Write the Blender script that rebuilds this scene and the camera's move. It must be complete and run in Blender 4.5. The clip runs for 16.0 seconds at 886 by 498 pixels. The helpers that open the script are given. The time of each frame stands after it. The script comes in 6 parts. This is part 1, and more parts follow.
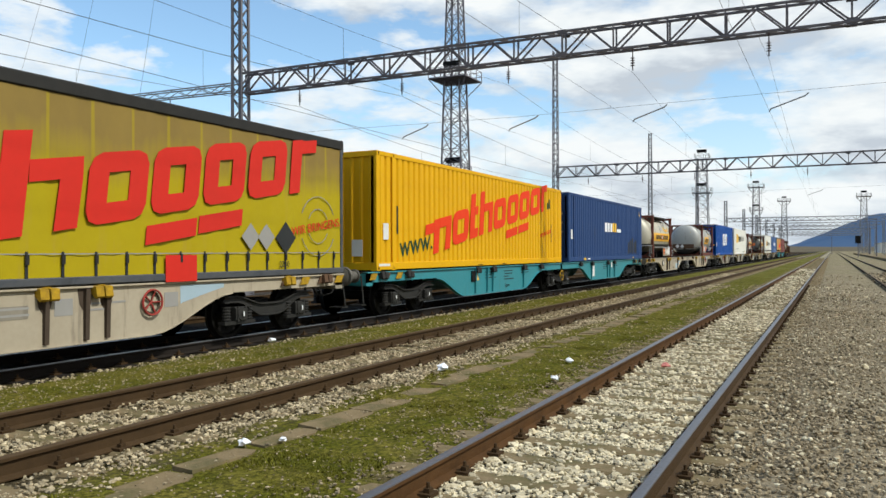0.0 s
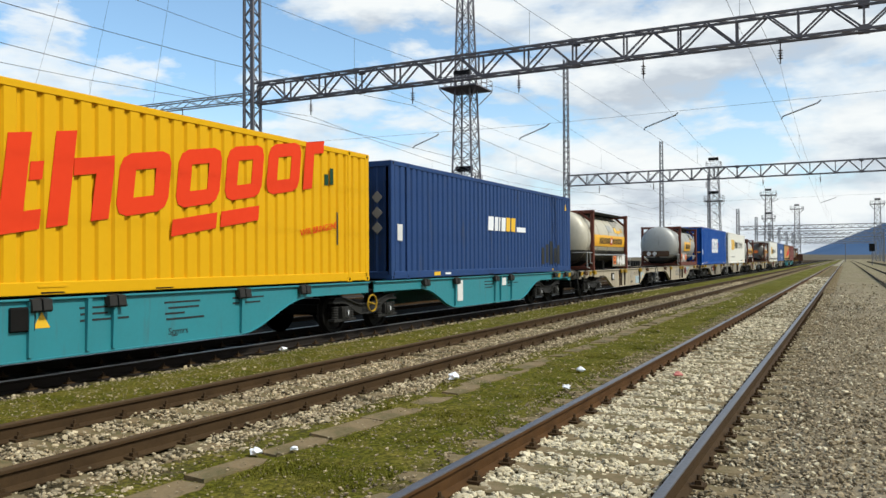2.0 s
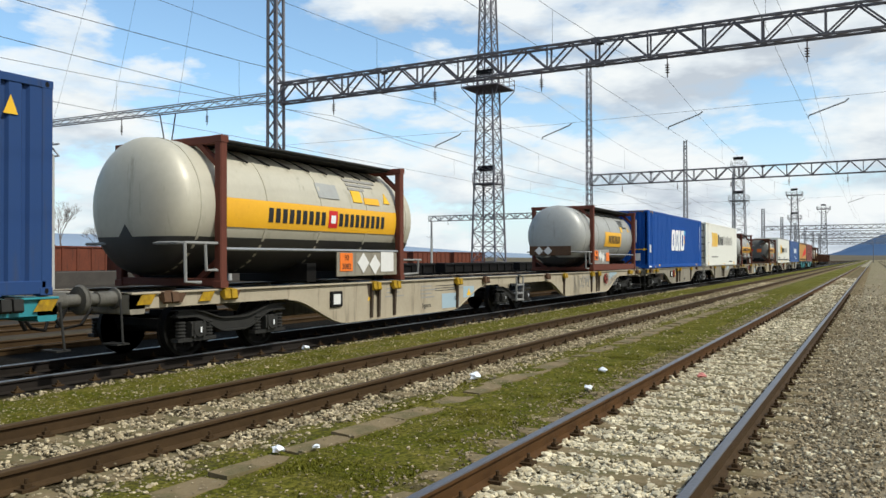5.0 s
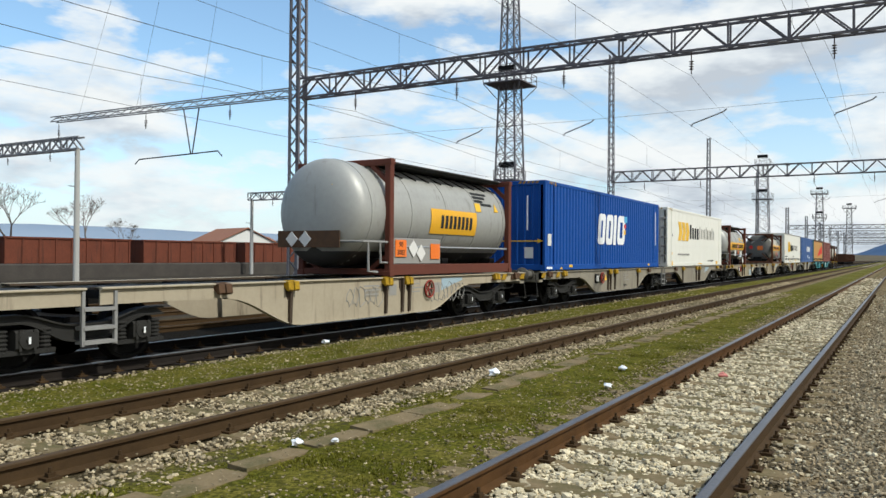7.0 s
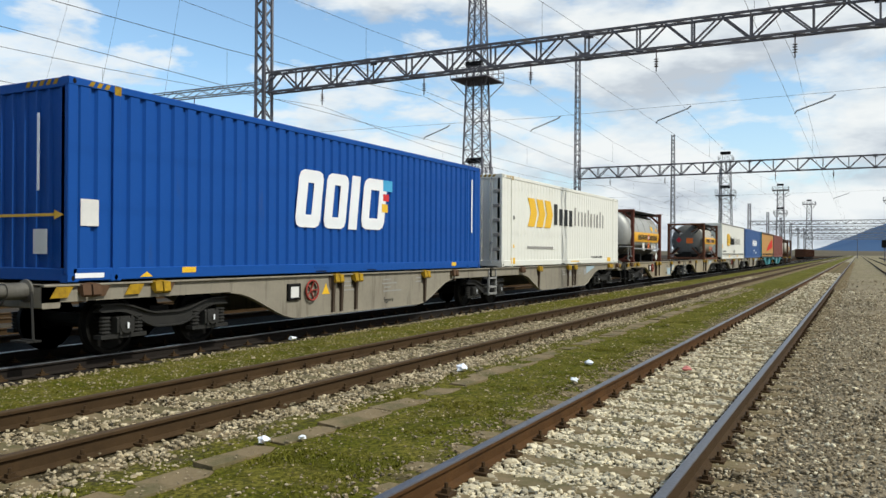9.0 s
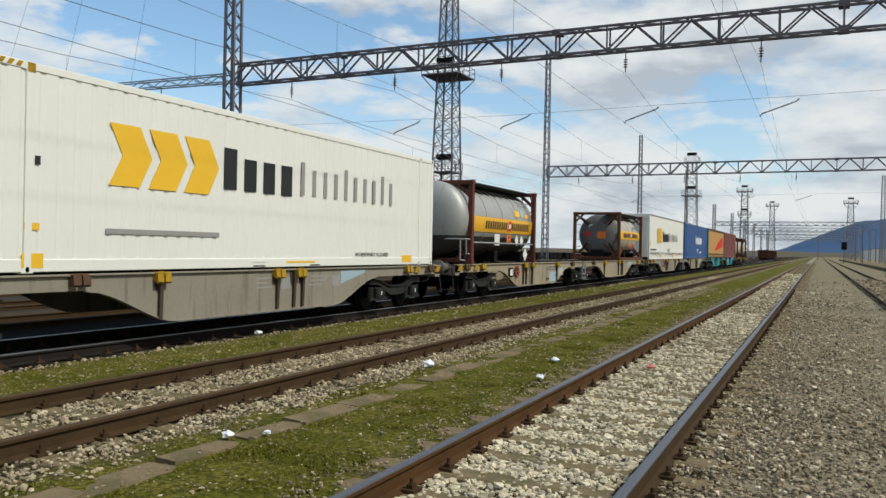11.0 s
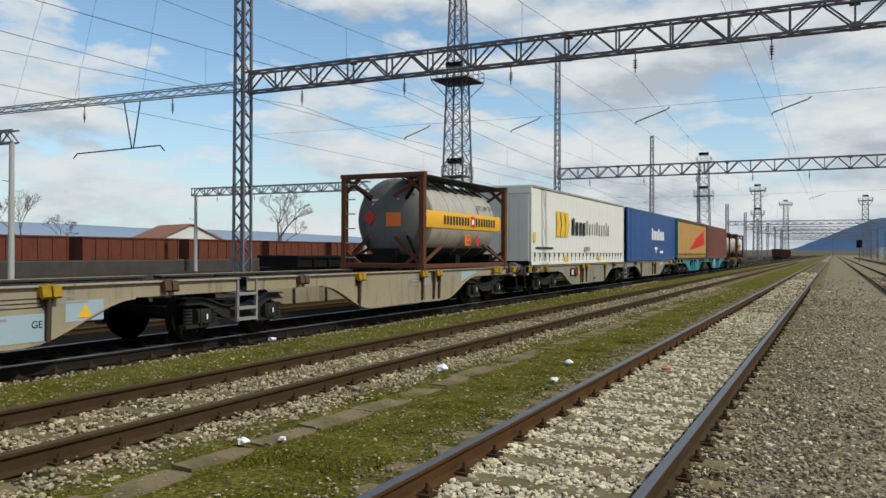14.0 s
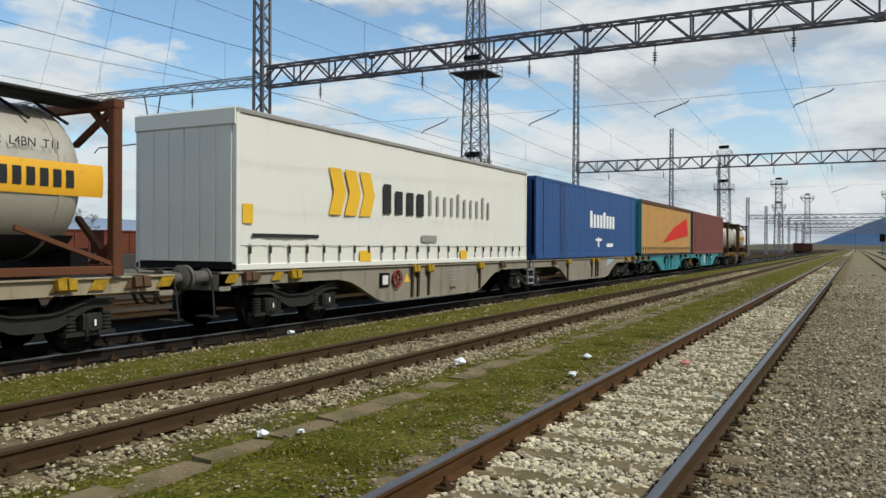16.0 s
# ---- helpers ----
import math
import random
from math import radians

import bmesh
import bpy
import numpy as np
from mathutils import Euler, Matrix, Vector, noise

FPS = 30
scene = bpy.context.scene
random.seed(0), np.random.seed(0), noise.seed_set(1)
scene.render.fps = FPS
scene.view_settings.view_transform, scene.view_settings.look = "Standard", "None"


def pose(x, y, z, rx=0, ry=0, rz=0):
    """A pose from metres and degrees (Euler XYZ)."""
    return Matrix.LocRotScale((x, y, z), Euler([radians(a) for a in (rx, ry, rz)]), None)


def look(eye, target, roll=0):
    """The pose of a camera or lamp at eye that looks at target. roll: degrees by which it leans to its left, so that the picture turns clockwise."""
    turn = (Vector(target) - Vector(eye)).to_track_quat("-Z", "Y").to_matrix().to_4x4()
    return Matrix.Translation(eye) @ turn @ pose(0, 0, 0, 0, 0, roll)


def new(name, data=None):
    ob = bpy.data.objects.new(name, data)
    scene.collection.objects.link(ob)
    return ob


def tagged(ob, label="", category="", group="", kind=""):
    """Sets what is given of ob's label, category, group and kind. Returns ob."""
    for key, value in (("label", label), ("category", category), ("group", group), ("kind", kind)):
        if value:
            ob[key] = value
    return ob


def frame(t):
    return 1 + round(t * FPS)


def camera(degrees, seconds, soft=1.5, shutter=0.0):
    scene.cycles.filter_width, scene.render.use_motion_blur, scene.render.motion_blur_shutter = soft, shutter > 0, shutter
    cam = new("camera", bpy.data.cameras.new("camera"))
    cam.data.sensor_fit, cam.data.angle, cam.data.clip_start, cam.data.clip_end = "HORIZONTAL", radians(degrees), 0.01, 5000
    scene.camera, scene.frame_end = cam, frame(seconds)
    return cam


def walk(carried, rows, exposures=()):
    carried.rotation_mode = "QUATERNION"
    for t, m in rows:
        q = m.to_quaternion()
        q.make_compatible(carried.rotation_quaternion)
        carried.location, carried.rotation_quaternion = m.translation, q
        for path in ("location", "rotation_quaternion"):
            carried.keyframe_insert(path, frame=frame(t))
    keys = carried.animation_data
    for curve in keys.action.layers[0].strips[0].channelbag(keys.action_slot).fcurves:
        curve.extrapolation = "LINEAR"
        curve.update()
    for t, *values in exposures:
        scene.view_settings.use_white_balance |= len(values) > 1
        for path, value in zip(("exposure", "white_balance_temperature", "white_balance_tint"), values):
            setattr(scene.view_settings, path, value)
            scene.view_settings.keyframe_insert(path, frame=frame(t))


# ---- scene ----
cam = camera(58.5, 16.0)
LOOKS = [(0.0, 26.21, 0.17, 0.23), (0.5, 26.44, 0.34, 0.37), (1.0, 26.3, 0.52, 0.4), (1.5, 26.78, 0.72, 0.39), (2.0, 27.0, 0.81, 0.34),
         (2.5, 27.43, 0.8, 0.17), (3.0, 27.8, 0.73, 0.07), (3.5, 27.94, 0.76, 0.15), (6.0, 29.74, 0.62, -0.16), (6.5, 30.32, 0.53, -0.33),
         (7.0, 30.04, 0.48, -0.42), (7.5, 29.71, 0.42, -0.55), (8.0, 29.28, 0.37, -0.38), (8.5, 28.83, 0.31, -0.18), (9.0, 27.69, 0.19, -0.33),
         (9.5, 26.89, -0.02, -0.57), (12.0, 24.83, 0.05, -1.01), (12.5, 24.96, 0.1, -0.58), (13.0, 25.4, 0.13, -0.32), (13.5, 25.86, 0.2, -0.21),
         (14.0, 26.28, 0.22, -0.26), (14.5, 26.56, 0.12, -0.4), (15.0, 26.81, -0.06, -0.41), (15.5, 27.1, -0.19, -0.26), (16.0, 27.58, -0.24, -0.31)]
EYE = (0.0, 0.0, 1.5)
walk(cam, [(t, pose(*EYE, 90 + pitch, roll, yaw)) for t, yaw, pitch, roll in LOOKS],
     [(0.0, 0.0), (9.5, -0.08), (12.0, -0.38), (16.0, -0.32)])

# distance rolled by the train, seconds and metres
RUN = [(0.0, 0.0), (0.5, 3.69), (1.0, 7.43), (1.5, 11.24), (2.0, 15.07), (2.5, 18.95), (3.0, 22.86), (3.5, 26.78), (4.3, 33.0), (5.2, 39.9), (6.0, 46.08),
       (7.0, 54.04), (8.0, 62.0), (9.0, 69.96), (10.0, 77.92), (11.0, 85.88), (12.0, 93.84), (13.0, 101.86), (14.0, 109.92), (15.0, 117.97), (16.0, 126.02)]

# ---- light
SUN_UP, SUN_AZ = 49.0, -3.0     # height of the sun; its bearing from +x towards +y
sun_way = Vector((math.cos(radians(SUN_UP)) * math.cos(radians(SUN_AZ)), math.cos(radians(SUN_UP)) * math.sin(radians(SUN_AZ)), math.sin(radians(SUN_UP))))
sun = new("sun", bpy.data.lights.new("sun", "SUN"))
sun.data.energy, sun.data.angle, sun.data.color = 4.0, radians(1.2), (0.985, 0.985, 0.915)
sun.matrix_world = look(sun_way * 100, (0, 0, 0))

world = bpy.data.worlds.new("sky")
scene.world = world
world.use_nodes = True
nt = world.node_tree
nt.nodes.clear()


def node(tree, kind, **values):
    n = tree.nodes.new(kind)
    for key, value in values.items():
        n.inputs[key.replace("_", " ")].default_value = value
    return n


def ramp(tree, source, stops):
    n = tree.nodes.new("ShaderNodeValToRGB")
    el = n.color_ramp.elements
    while len(el) < len(stops):
        el.new(0.5)
    for e, (at, c) in zip(el, stops):
        e.position = at
        e.color = (c, c, c, 1) if isinstance(c, (int, float)) else (*c, 1)
    tree.links.new(source, n.inputs[0])
    return n.outputs[0]


def maths(tree, op, a, b=0.0, c=None):
    n = tree.nodes.new("ShaderNodeMath")
    n.operation = op
    for i, v in enumerate((a, b) if c is None else (a, b, c)):
        if isinstance(v, (int, float)):
            n.inputs[i].default_value = v
        else:
            tree.links.new(v, n.inputs[i])
    return n.outputs[0]


def mixed(tree, fac, a, b, blend="MIX"):
    n = tree.nodes.new("ShaderNodeMix")
    n.data_type, n.blend_type = "RGBA", blend
    for i, v in ((0, fac), (6, a), (7, b)):
        if isinstance(v, (int, float)):
            n.inputs[i].default_value = v
        elif isinstance(v, tuple):
            n.inputs[i].default_value = (*v, 1)
        else:
            tree.links.new(v, n.inputs[i])
    return n.outputs[2]


def make_sky():
    sky = nt.nodes.new("ShaderNodeTexSky")
    sky.sky_type, sky.sun_disc = "NISHITA", False
    sky.sun_elevation, sky.sun_rotation = radians(SUN_UP), radians(90 - SUN_AZ)
    sky.air_density, sky.dust_density, sky.ozone_density = 1.0, 0.6, 1.6
    way = nt.nodes.new("ShaderNodeTexCoord").outputs["Generated"]
    xyz = nt.nodes.new("ShaderNodeSeparateXYZ")
    nt.links.new(way, xyz.inputs[0])
    # heaped clouds: broad, flat-based banks, white on top and grey below
    def cloud_noise(lift, scale, detail, seed):
        high = maths(nt, "MULTIPLY", maths(nt, "ADD", xyz.outputs[2], lift), 2.7)
        spot = nt.nodes.new("ShaderNodeCombineXYZ")
        nt.links.new(maths(nt, "ADD", xyz.outputs[0], seed), spot.inputs[0])
        nt.links.new(xyz.outputs[1], spot.inputs[1])
        nt.links.new(high, spot.inputs[2])
        n = node(nt, "ShaderNodeTexNoise", Scale=scale, Detail=detail, Roughness=0.56, Distortion=0.1)
        nt.links.new(spot.outputs[0], n.inputs[0])
        return n.outputs[0]
    here, above, broad = cloud_noise(0.0, 4.6, 9.0, 3.1), cloud_noise(0.026, 4.6, 5.0, 3.1), cloud_noise(0.0, 1.5, 2.0, 8.0)
    clear = maths(nt, "MULTIPLY_ADD", xyz.outputs[0], -0.16, maths(nt, "MULTIPLY", xyz.outputs[2], 0.22))
    thick = maths(nt, "SUBTRACT", maths(nt, "MULTIPLY_ADD", broad, 0.22, here), clear)
    cover = ramp(nt, thick, [(0.462, 0.0), (0.52, 0.72), (0.60, 1.0)])
    roll = maths(nt, "MULTIPLY_ADD", maths(nt, "SUBTRACT", here, above), 2.2, 0.5)
    deep = maths(nt, "MULTIPLY_ADD", maths(nt, "SUBTRACT", thick, 0.56), -0.9, roll)
    shade = ramp(nt, deep, [(0.26, (0.565, 0.63, 0.70)), (0.42, (0.745, 0.81, 0.86)), (0.54, (0.86, 0.915, 0.94)), (0.66, (0.935, 0.975, 0.98))])
    low = ramp(nt, xyz.outputs[2], [(0.0, 0.85), (0.08, 0.4), (0.22, 0.05)])
    blue = mixed(nt, 1.0, sky.outputs[0], (0.160, 0.188, 0.190), "MULTIPLY")
    blue = mixed(nt, low, blue, (0.74, 0.84, 0.95))
    clouds = mixed(nt, cover, blue, shade)
    bg = nt.nodes.new("ShaderNodeBackground")
    nt.links.new(clouds, bg.inputs[0])
    bg.inputs[1].default_value = 1.0
    out = nt.nodes.new("ShaderNodeOutputWorld")
    nt.links.new(bg.outputs[0], out.inputs[0])


make_sky()

# ---- materials


def surface(name, base, second=None, rough=0.6, metal=0.0, scale=2.0, amount=0.5, bump=0.0, bump_scale=40.0, grime=None, grime_low=0.56, streak=False, pieces=0.0):
    """Paint, metal, stone: a base colour with patches of a second one, fine grain, and grime in patches or upright streaks."""
    m = bpy.data.materials.new(name)
    m.use_nodes = True
    t = m.node_tree
    p = t.nodes["Principled BSDF"]
    co = t.nodes.new("ShaderNodeTexCoord").outputs["Object"]
    second = second or tuple(c * 0.75 for c in base)
    a = node(t, "ShaderNodeTexNoise", Scale=scale, Detail=6.0, Roughness=0.6)
    b = node(t, "ShaderNodeTexNoise", Scale=scale * 9, Detail=4.0, Roughness=0.6)
    t.links.new(co, a.inputs[0])
    t.links.new(co, b.inputs[0])
    f = ramp(t, maths(t, "MULTIPLY_ADD", a.outputs[0], 0.65, maths(t, "MULTIPLY", b.outputs[0], 0.35)), [(0.5 - 0.22, 0.0), (0.5 + 0.22, 1.0)])
    c = mixed(t, maths(t, "MULTIPLY", f, amount), base, second)
    if grime:
        g = node(t, "ShaderNodeTexNoise", Scale=1.0, Detail=7.0, Roughness=0.65)
        mp = t.nodes.new("ShaderNodeMapping")
        mp.inputs["Scale"].default_value = (4.0, 4.0, 0.5) if streak else (1.7, 1.7, 1.7)
        t.links.new(co, mp.inputs[0])
        t.links.new(mp.outputs[0], g.inputs[0])
        c = mixed(t, ramp(t, g.outputs[0], [(grime_low, 0.0), (grime_low + 0.2, 0.85)]), c, grime)
    if pieces:
        r = t.nodes.new("ShaderNodeNewGeometry").outputs["Random Per Island"]
        c = mixed(t, 1.0, c, ramp(t, r, [(0.0, 1 - pieces), (1.0, 1 + pieces * 0.35)]), "MULTIPLY")
    t.links.new(c, p.inputs["Base Color"])
    p.inputs["Metallic"].default_value = metal
    p.inputs["Specular IOR Level"].default_value = 0.5 if rough < 0.55 else 0.12
    t.links.new(maths(t, "MULTIPLY_ADD", b.outputs[0], 0.3, rough - 0.15), p.inputs["Roughness"])
    if bump:
        n = node(t, "ShaderNodeTexNoise", Scale=bump_scale, Detail=5.0, Roughness=0.65)
        t.links.new(co, n.inputs[0])
        k = node(t, "ShaderNodeBump", Strength=bump, Distance=0.02)
        t.links.new(n.outputs[0], k.inputs["Height"])
        t.links.new(k.outputs[0], p.inputs["Normal"])
    return m


YELLOW = surface("yellow_paint", (0.66, 0.355, 0.005), (0.58, 0.30, 0.005), 0.57, scale=1.2, grime=(0.36, 0.18, 0.03), grime_low=0.68, streak=True)


def faded_curtain():
    """Yellow tarpaulin, browned by soot from its top down in uneven upright patches."""
    m = surface("yellow_tarpaulin", (0.38, 0.295, 0.006), (0.33, 0.245, 0.008), 0.58, scale=0.8, amount=0.8, bump=0.25, bump_scale=3.0, grime=(0.34, 0.235, 0.04), grime_low=0.56, streak=True)
    t = m.node_tree
    p = t.nodes["Principled BSDF"]
    clean = p.inputs["Base Color"].links[0].from_socket
    co = t.nodes.new("ShaderNodeTexCoord").outputs["Object"]
    xyz = t.nodes.new("ShaderNodeSeparateXYZ")
    t.links.new(co, xyz.inputs[0])

    def upright(across, up):
        mp = t.nodes.new("ShaderNodeMapping")
        mp.inputs["Scale"].default_value = (across, across, up)
        n = node(t, "ShaderNodeTexNoise", Scale=1.0, Detail=6.0, Roughness=0.6)
        t.links.new(co, mp.inputs[0])
        t.links.new(mp.outputs[0], n.inputs[0])
        return n.outputs[0]
    wander = maths(t, "MULTIPLY_ADD", upright(0.7, 0.3), 0.9, maths(t, "MULTIPLY", upright(7.0, 0.5), 0.5))
    soot = ramp(t, maths(t, "MULTIPLY_ADD", xyz.outputs[2], 0.4, maths(t, "MULTIPLY_ADD", wander, 0.42, -0.71)), [(0.20, 0.0), (0.36, 0.55), (0.50, 0.92)])
    seam = maths(t, "ABSOLUTE", maths(t, "SUBTRACT", maths(t, "FRACT", maths(t, "MULTIPLY", xyz.outputs[1], 1.35)), 0.5))
    soot = maths(t, "MULTIPLY", soot, ramp(t, seam, [(0.02, 0.45), (0.05, 1.0)]))
    brown = mixed(t, upright(2.0, 1.0), (0.25, 0.165, 0.045), (0.17, 0.112, 0.042))
    t.links.new(mixed(t, soot, clean, brown), p.inputs["Base Color"])
    return m


CURTAIN = faded_curtain()
NAVY = surface("navy_paint", (0.021, 0.053, 0.155), (0.029, 0.058, 0.135), 0.58, scale=1.5, grime=(0.045, 0.055, 0.085), streak=True)
BLUE = surface("blue_paint", (0.008, 0.068, 0.29), (0.009, 0.058, 0.24), 0.57, scale=1.2, grime=(0.03, 0.06, 0.17), grime_low=0.62, streak=True)
BLUE_B = surface("mid_blue_paint", (0.008, 0.062, 0.21), (0.010, 0.052, 0.17), 0.5, scale=1.2, grime=(0.03, 0.06, 0.12), streak=True)
WHITE = surface("white_paint", (0.72, 0.705, 0.63), (0.63, 0.61, 0.53), 0.45, scale=1.0, grime=(0.46, 0.42, 0.33), grime_low=0.66, streak=True)
PALE = surface("white_tarpaulin", (0.70, 0.685, 0.61), (0.62, 0.60, 0.53), 0.5, scale=0.7, grime=(0.52, 0.48, 0.40), grime_low=0.62, streak=True, bump=0.12, bump_scale=2.0)
ORANGE = surface("orange_tarpaulin", (0.50, 0.25, 0.07), (0.36, 0.22, 0.08), 0.55, scale=0.8, amount=0.9, grime=(0.25, 0.15, 0.06))
MAROON = surface("maroon_paint", (0.20, 0.07, 0.055), (0.15, 0.055, 0.05), 0.6, scale=0.9, amount=0.9, grime=(0.08, 0.04, 0.03), streak=True)
TEAL = surface("teal_paint", (0.020, 0.205, 0.235), (0.030, 0.17, 0.19), 0.5, scale=1.5, grime=(0.06, 0.10, 0.11), grime_low=0.58, streak=True)
BEIGE = surface("beige_paint", (0.41, 0.35, 0.255), (0.31, 0.26, 0.185), 0.6, scale=1.3, amount=0.9, grime=(0.12, 0.09, 0.063), grime_low=0.55, streak=True)
BEIGE_C = surface("brownish_beige_paint", (0.34, 0.285, 0.195), (0.25, 0.205, 0.135), 0.6, scale=1.3, amount=0.9, grime=(0.10, 0.075, 0.052), grime_low=0.53, streak=True)
BEIGE_B = surface("dirty_beige_paint", (0.27, 0.24, 0.185), (0.20, 0.175, 0.135), 0.65, scale=1.3, amount=0.9, grime=(0.09, 0.07, 0.055), grime_low=0.54, streak=True)
RIB = surface("rusty_rib", (0.050, 0.036, 0.026), (0.10, 0.072, 0.050), 0.75, scale=6.0)
SLATE = surface("slate_grey_rail", (0.050, 0.056, 0.066), (0.10, 0.098, 0.095), 0.55, scale=2.0, amount=0.8, grime=(0.02, 0.018, 0.016), grime_low=0.55)
HAZARD = surface("hazard_yellow", (0.50, 0.30, 0.012), (0.13, 0.075, 0.02), 0.6, scale=11.0, amount=1.0)
SPIGOT = surface("rusty_spigot", (0.12, 0.065, 0.035), (0.06, 0.038, 0.026), 0.7, scale=7.0, amount=0.9)
BLACK = surface("black_iron", (0.006, 0.0057, 0.0054), (0.014, 0.012, 0.010), 0.65, scale=4.0, bump=0.2)
IRON = surface("dark_grey_iron", (0.022, 0.0215, 0.020), (0.046, 0.042, 0.036), 0.55, scale=5.0, bump=0.2)
WHEEL_RED = surface("dull_red_paint", (0.33, 0.045, 0.035), (0.20, 0.04, 0.03), 0.6, scale=6.0, amount=0.9)
RUST = surface("rust", (0.07, 0.032, 0.018), (0.11, 0.05, 0.026), 0.8, scale=4.0, amount=0.9, bump=0.3)
RAIL = surface("rail_rust", (0.045, 0.022, 0.008), (0.105, 0.050, 0.017), 0.75, scale=3.0, amount=0.9, bump=0.3, bump_scale=60)
RAIL_TOP = surface("worn_rail_top", (0.15, 0.15, 0.16), (0.10, 0.09, 0.09), 0.42, 0.6, scale=4.0)
RAIL_BROWN = surface("dull_rail_top", (0.060, 0.038, 0.020), (0.095, 0.064, 0.036), 0.7, 0.0, scale=4.0)
RAIL_BRIGHT = surface("bright_rail_top", (0.20, 0.20, 0.20), (0.11, 0.105, 0.10), 0.32, 0.8, scale=4.0)
BUFFER_PAINT = surface("dirty_buffer_paint", (0.17, 0.16, 0.135), (0.06, 0.052, 0.044), 0.55, 0.2, scale=4.0, amount=0.95)
TUBE = surface("dull_pale_tube", (0.27, 0.265, 0.25), (0.15, 0.14, 0.13), 0.55, scale=5.0)
TANK = surface("tank_steel", (0.38, 0.375, 0.345), (0.30, 0.295, 0.27), 0.5, 0.25, scale=0.9, amount=0.8, grime=(0.16, 0.15, 0.13), grime_low=0.56, streak=True)
TANK_OLD = surface("grimy_tank_steel", (0.49, 0.455, 0.38), (0.35, 0.32, 0.26), 0.5, 0.25, scale=0.9, amount=0.9, grime=(0.12, 0.10, 0.08), grime_low=0.56, streak=True)
TANK_CREAM = surface("cream_tank_steel", (0.50, 0.46, 0.36), (0.40, 0.36, 0.275), 0.5, 0.15, scale=0.9, amount=0.8, grime=(0.20, 0.17, 0.12), grime_low=0.58, streak=True)
DARK_LOWER = surface("dark_lower_tone", (0.020, 0.019, 0.018), (0.045, 0.041, 0.036), 0.5, scale=2.0, amount=0.9)
FRAME_RED = surface("oxide_red_frame", (0.13, 0.042, 0.028), (0.09, 0.035, 0.025), 0.6, scale=3.0)
FRAME_BRN = surface("brown_frame", (0.125, 0.048, 0.024), (0.075, 0.034, 0.02), 0.65, scale=3.0)
BELT = surface("orange_belt", (0.78, 0.40, 0.015), (0.62, 0.30, 0.02), 0.5, scale=1.5, grime=(0.30, 0.17, 0.05), grime_low=0.6)
RED = surface("red_print", (0.70, 0.046, 0.010), (0.62, 0.040, 0.012), 0.6, scale=1.0)
RED_OLD = surface("worn_red_print", (0.58, 0.026, 0.016), (0.48, 0.028, 0.018), 0.6, scale=0.9, amount=0.8)
INK = surface("dark_print", (0.022, 0.024, 0.024), (0.045, 0.046, 0.046), 0.6)
GREEN_INK = surface("green_print", (0.012, 0.05, 0.025), (0.02, 0.06, 0.035), 0.6)
WHITE_INK = surface("white_print", (0.80, 0.80, 0.80), (0.66, 0.66, 0.66), 0.5)
GREY_INK = surface("grey_print", (0.25, 0.24, 0.22), (0.33, 0.31, 0.28), 0.6)
GOLD_INK = surface("golden_print", (0.76, 0.44, 0.015), (0.68, 0.38, 0.02), 0.5)
CYAN_INK = surface("light_blue_print", (0.05, 0.35, 0.6), rough=0.5)
PALE_BLUE = surface("pale_blue_panel", (0.33, 0.42, 0.47), (0.26, 0.34, 0.38), 0.6)
ORANGE_SIGN = surface("orange_plate", (0.80, 0.17, 0.01), (0.66, 0.14, 0.02), 0.5)
RED_SIGN = surface("red_placard", (0.55, 0.012, 0.015), rough=0.5)
PAPER = surface("pale_sticker", (0.68, 0.66, 0.62), (0.52, 0.50, 0.47), 0.6, scale=8.0)
GALV = surface("galvanised_steel", (0.34, 0.35, 0.36), (0.24, 0.245, 0.25), 0.5, 0.5, scale=2.0)
LATTICE = surface("dark_lattice_paint", (0.105, 0.102, 0.115), (0.16, 0.145, 0.145), 0.65, scale=2.0, amount=0.8)
MAST = surface("grey_mast_paint", (0.17, 0.165, 0.18), (0.10, 0.095, 0.10), 0.6, scale=2.0)
# paler tone, used for most of the distant steelwork
LATTICE_PALE = surface("pale_lattice_steel", (0.29, 0.29, 0.295), (0.19, 0.18, 0.18), 0.6, scale=2.0)
WIRE = surface("wire", (0.045, 0.045, 0.05), rough=0.5, metal=0.4)
INSULATOR = surface("brown_glaze", (0.05, 0.028, 0.025), rough=0.3)
# near-black for ties and rails: oil, and the shade under the train
OILY_SHADE = surface("oily_shade_black", (0.014, 0.011, 0.009), (0.028, 0.022, 0.017), 0.85, scale=3.0)
CONCRETE = surface("weathered_concrete", (0.24, 0.178, 0.098), (0.12, 0.088, 0.046), 0.9, scale=3.0, amount=0.9, bump=0.4, grime=(0.09, 0.085, 0.035), grime_low=0.48)
CONCRETE_B = surface("pale_concrete", (0.42, 0.41, 0.38), (0.32, 0.31, 0.29), 0.85, scale=2.0, bump=0.2)
STONE = surface("pale_ballast", (0.74, 0.66, 0.475), (0.40, 0.315, 0.18), 0.85, scale=7.0, amount=0.9, bump=0.3, bump_scale=60, pieces=0.5)
STONE_DUSTY = surface("dusty_ballast", (0.64, 0.54, 0.36), (0.22, 0.155, 0.075), 0.9, scale=5.0, amount=0.95, bump=0.3, bump_scale=60, pieces=0.62)
STONE_DARK = surface("brown_ballast", (0.46, 0.37, 0.24), (0.15, 0.112, 0.060), 0.9, scale=7.0, amount=0.9, bump=0.3, bump_scale=60, pieces=0.62)
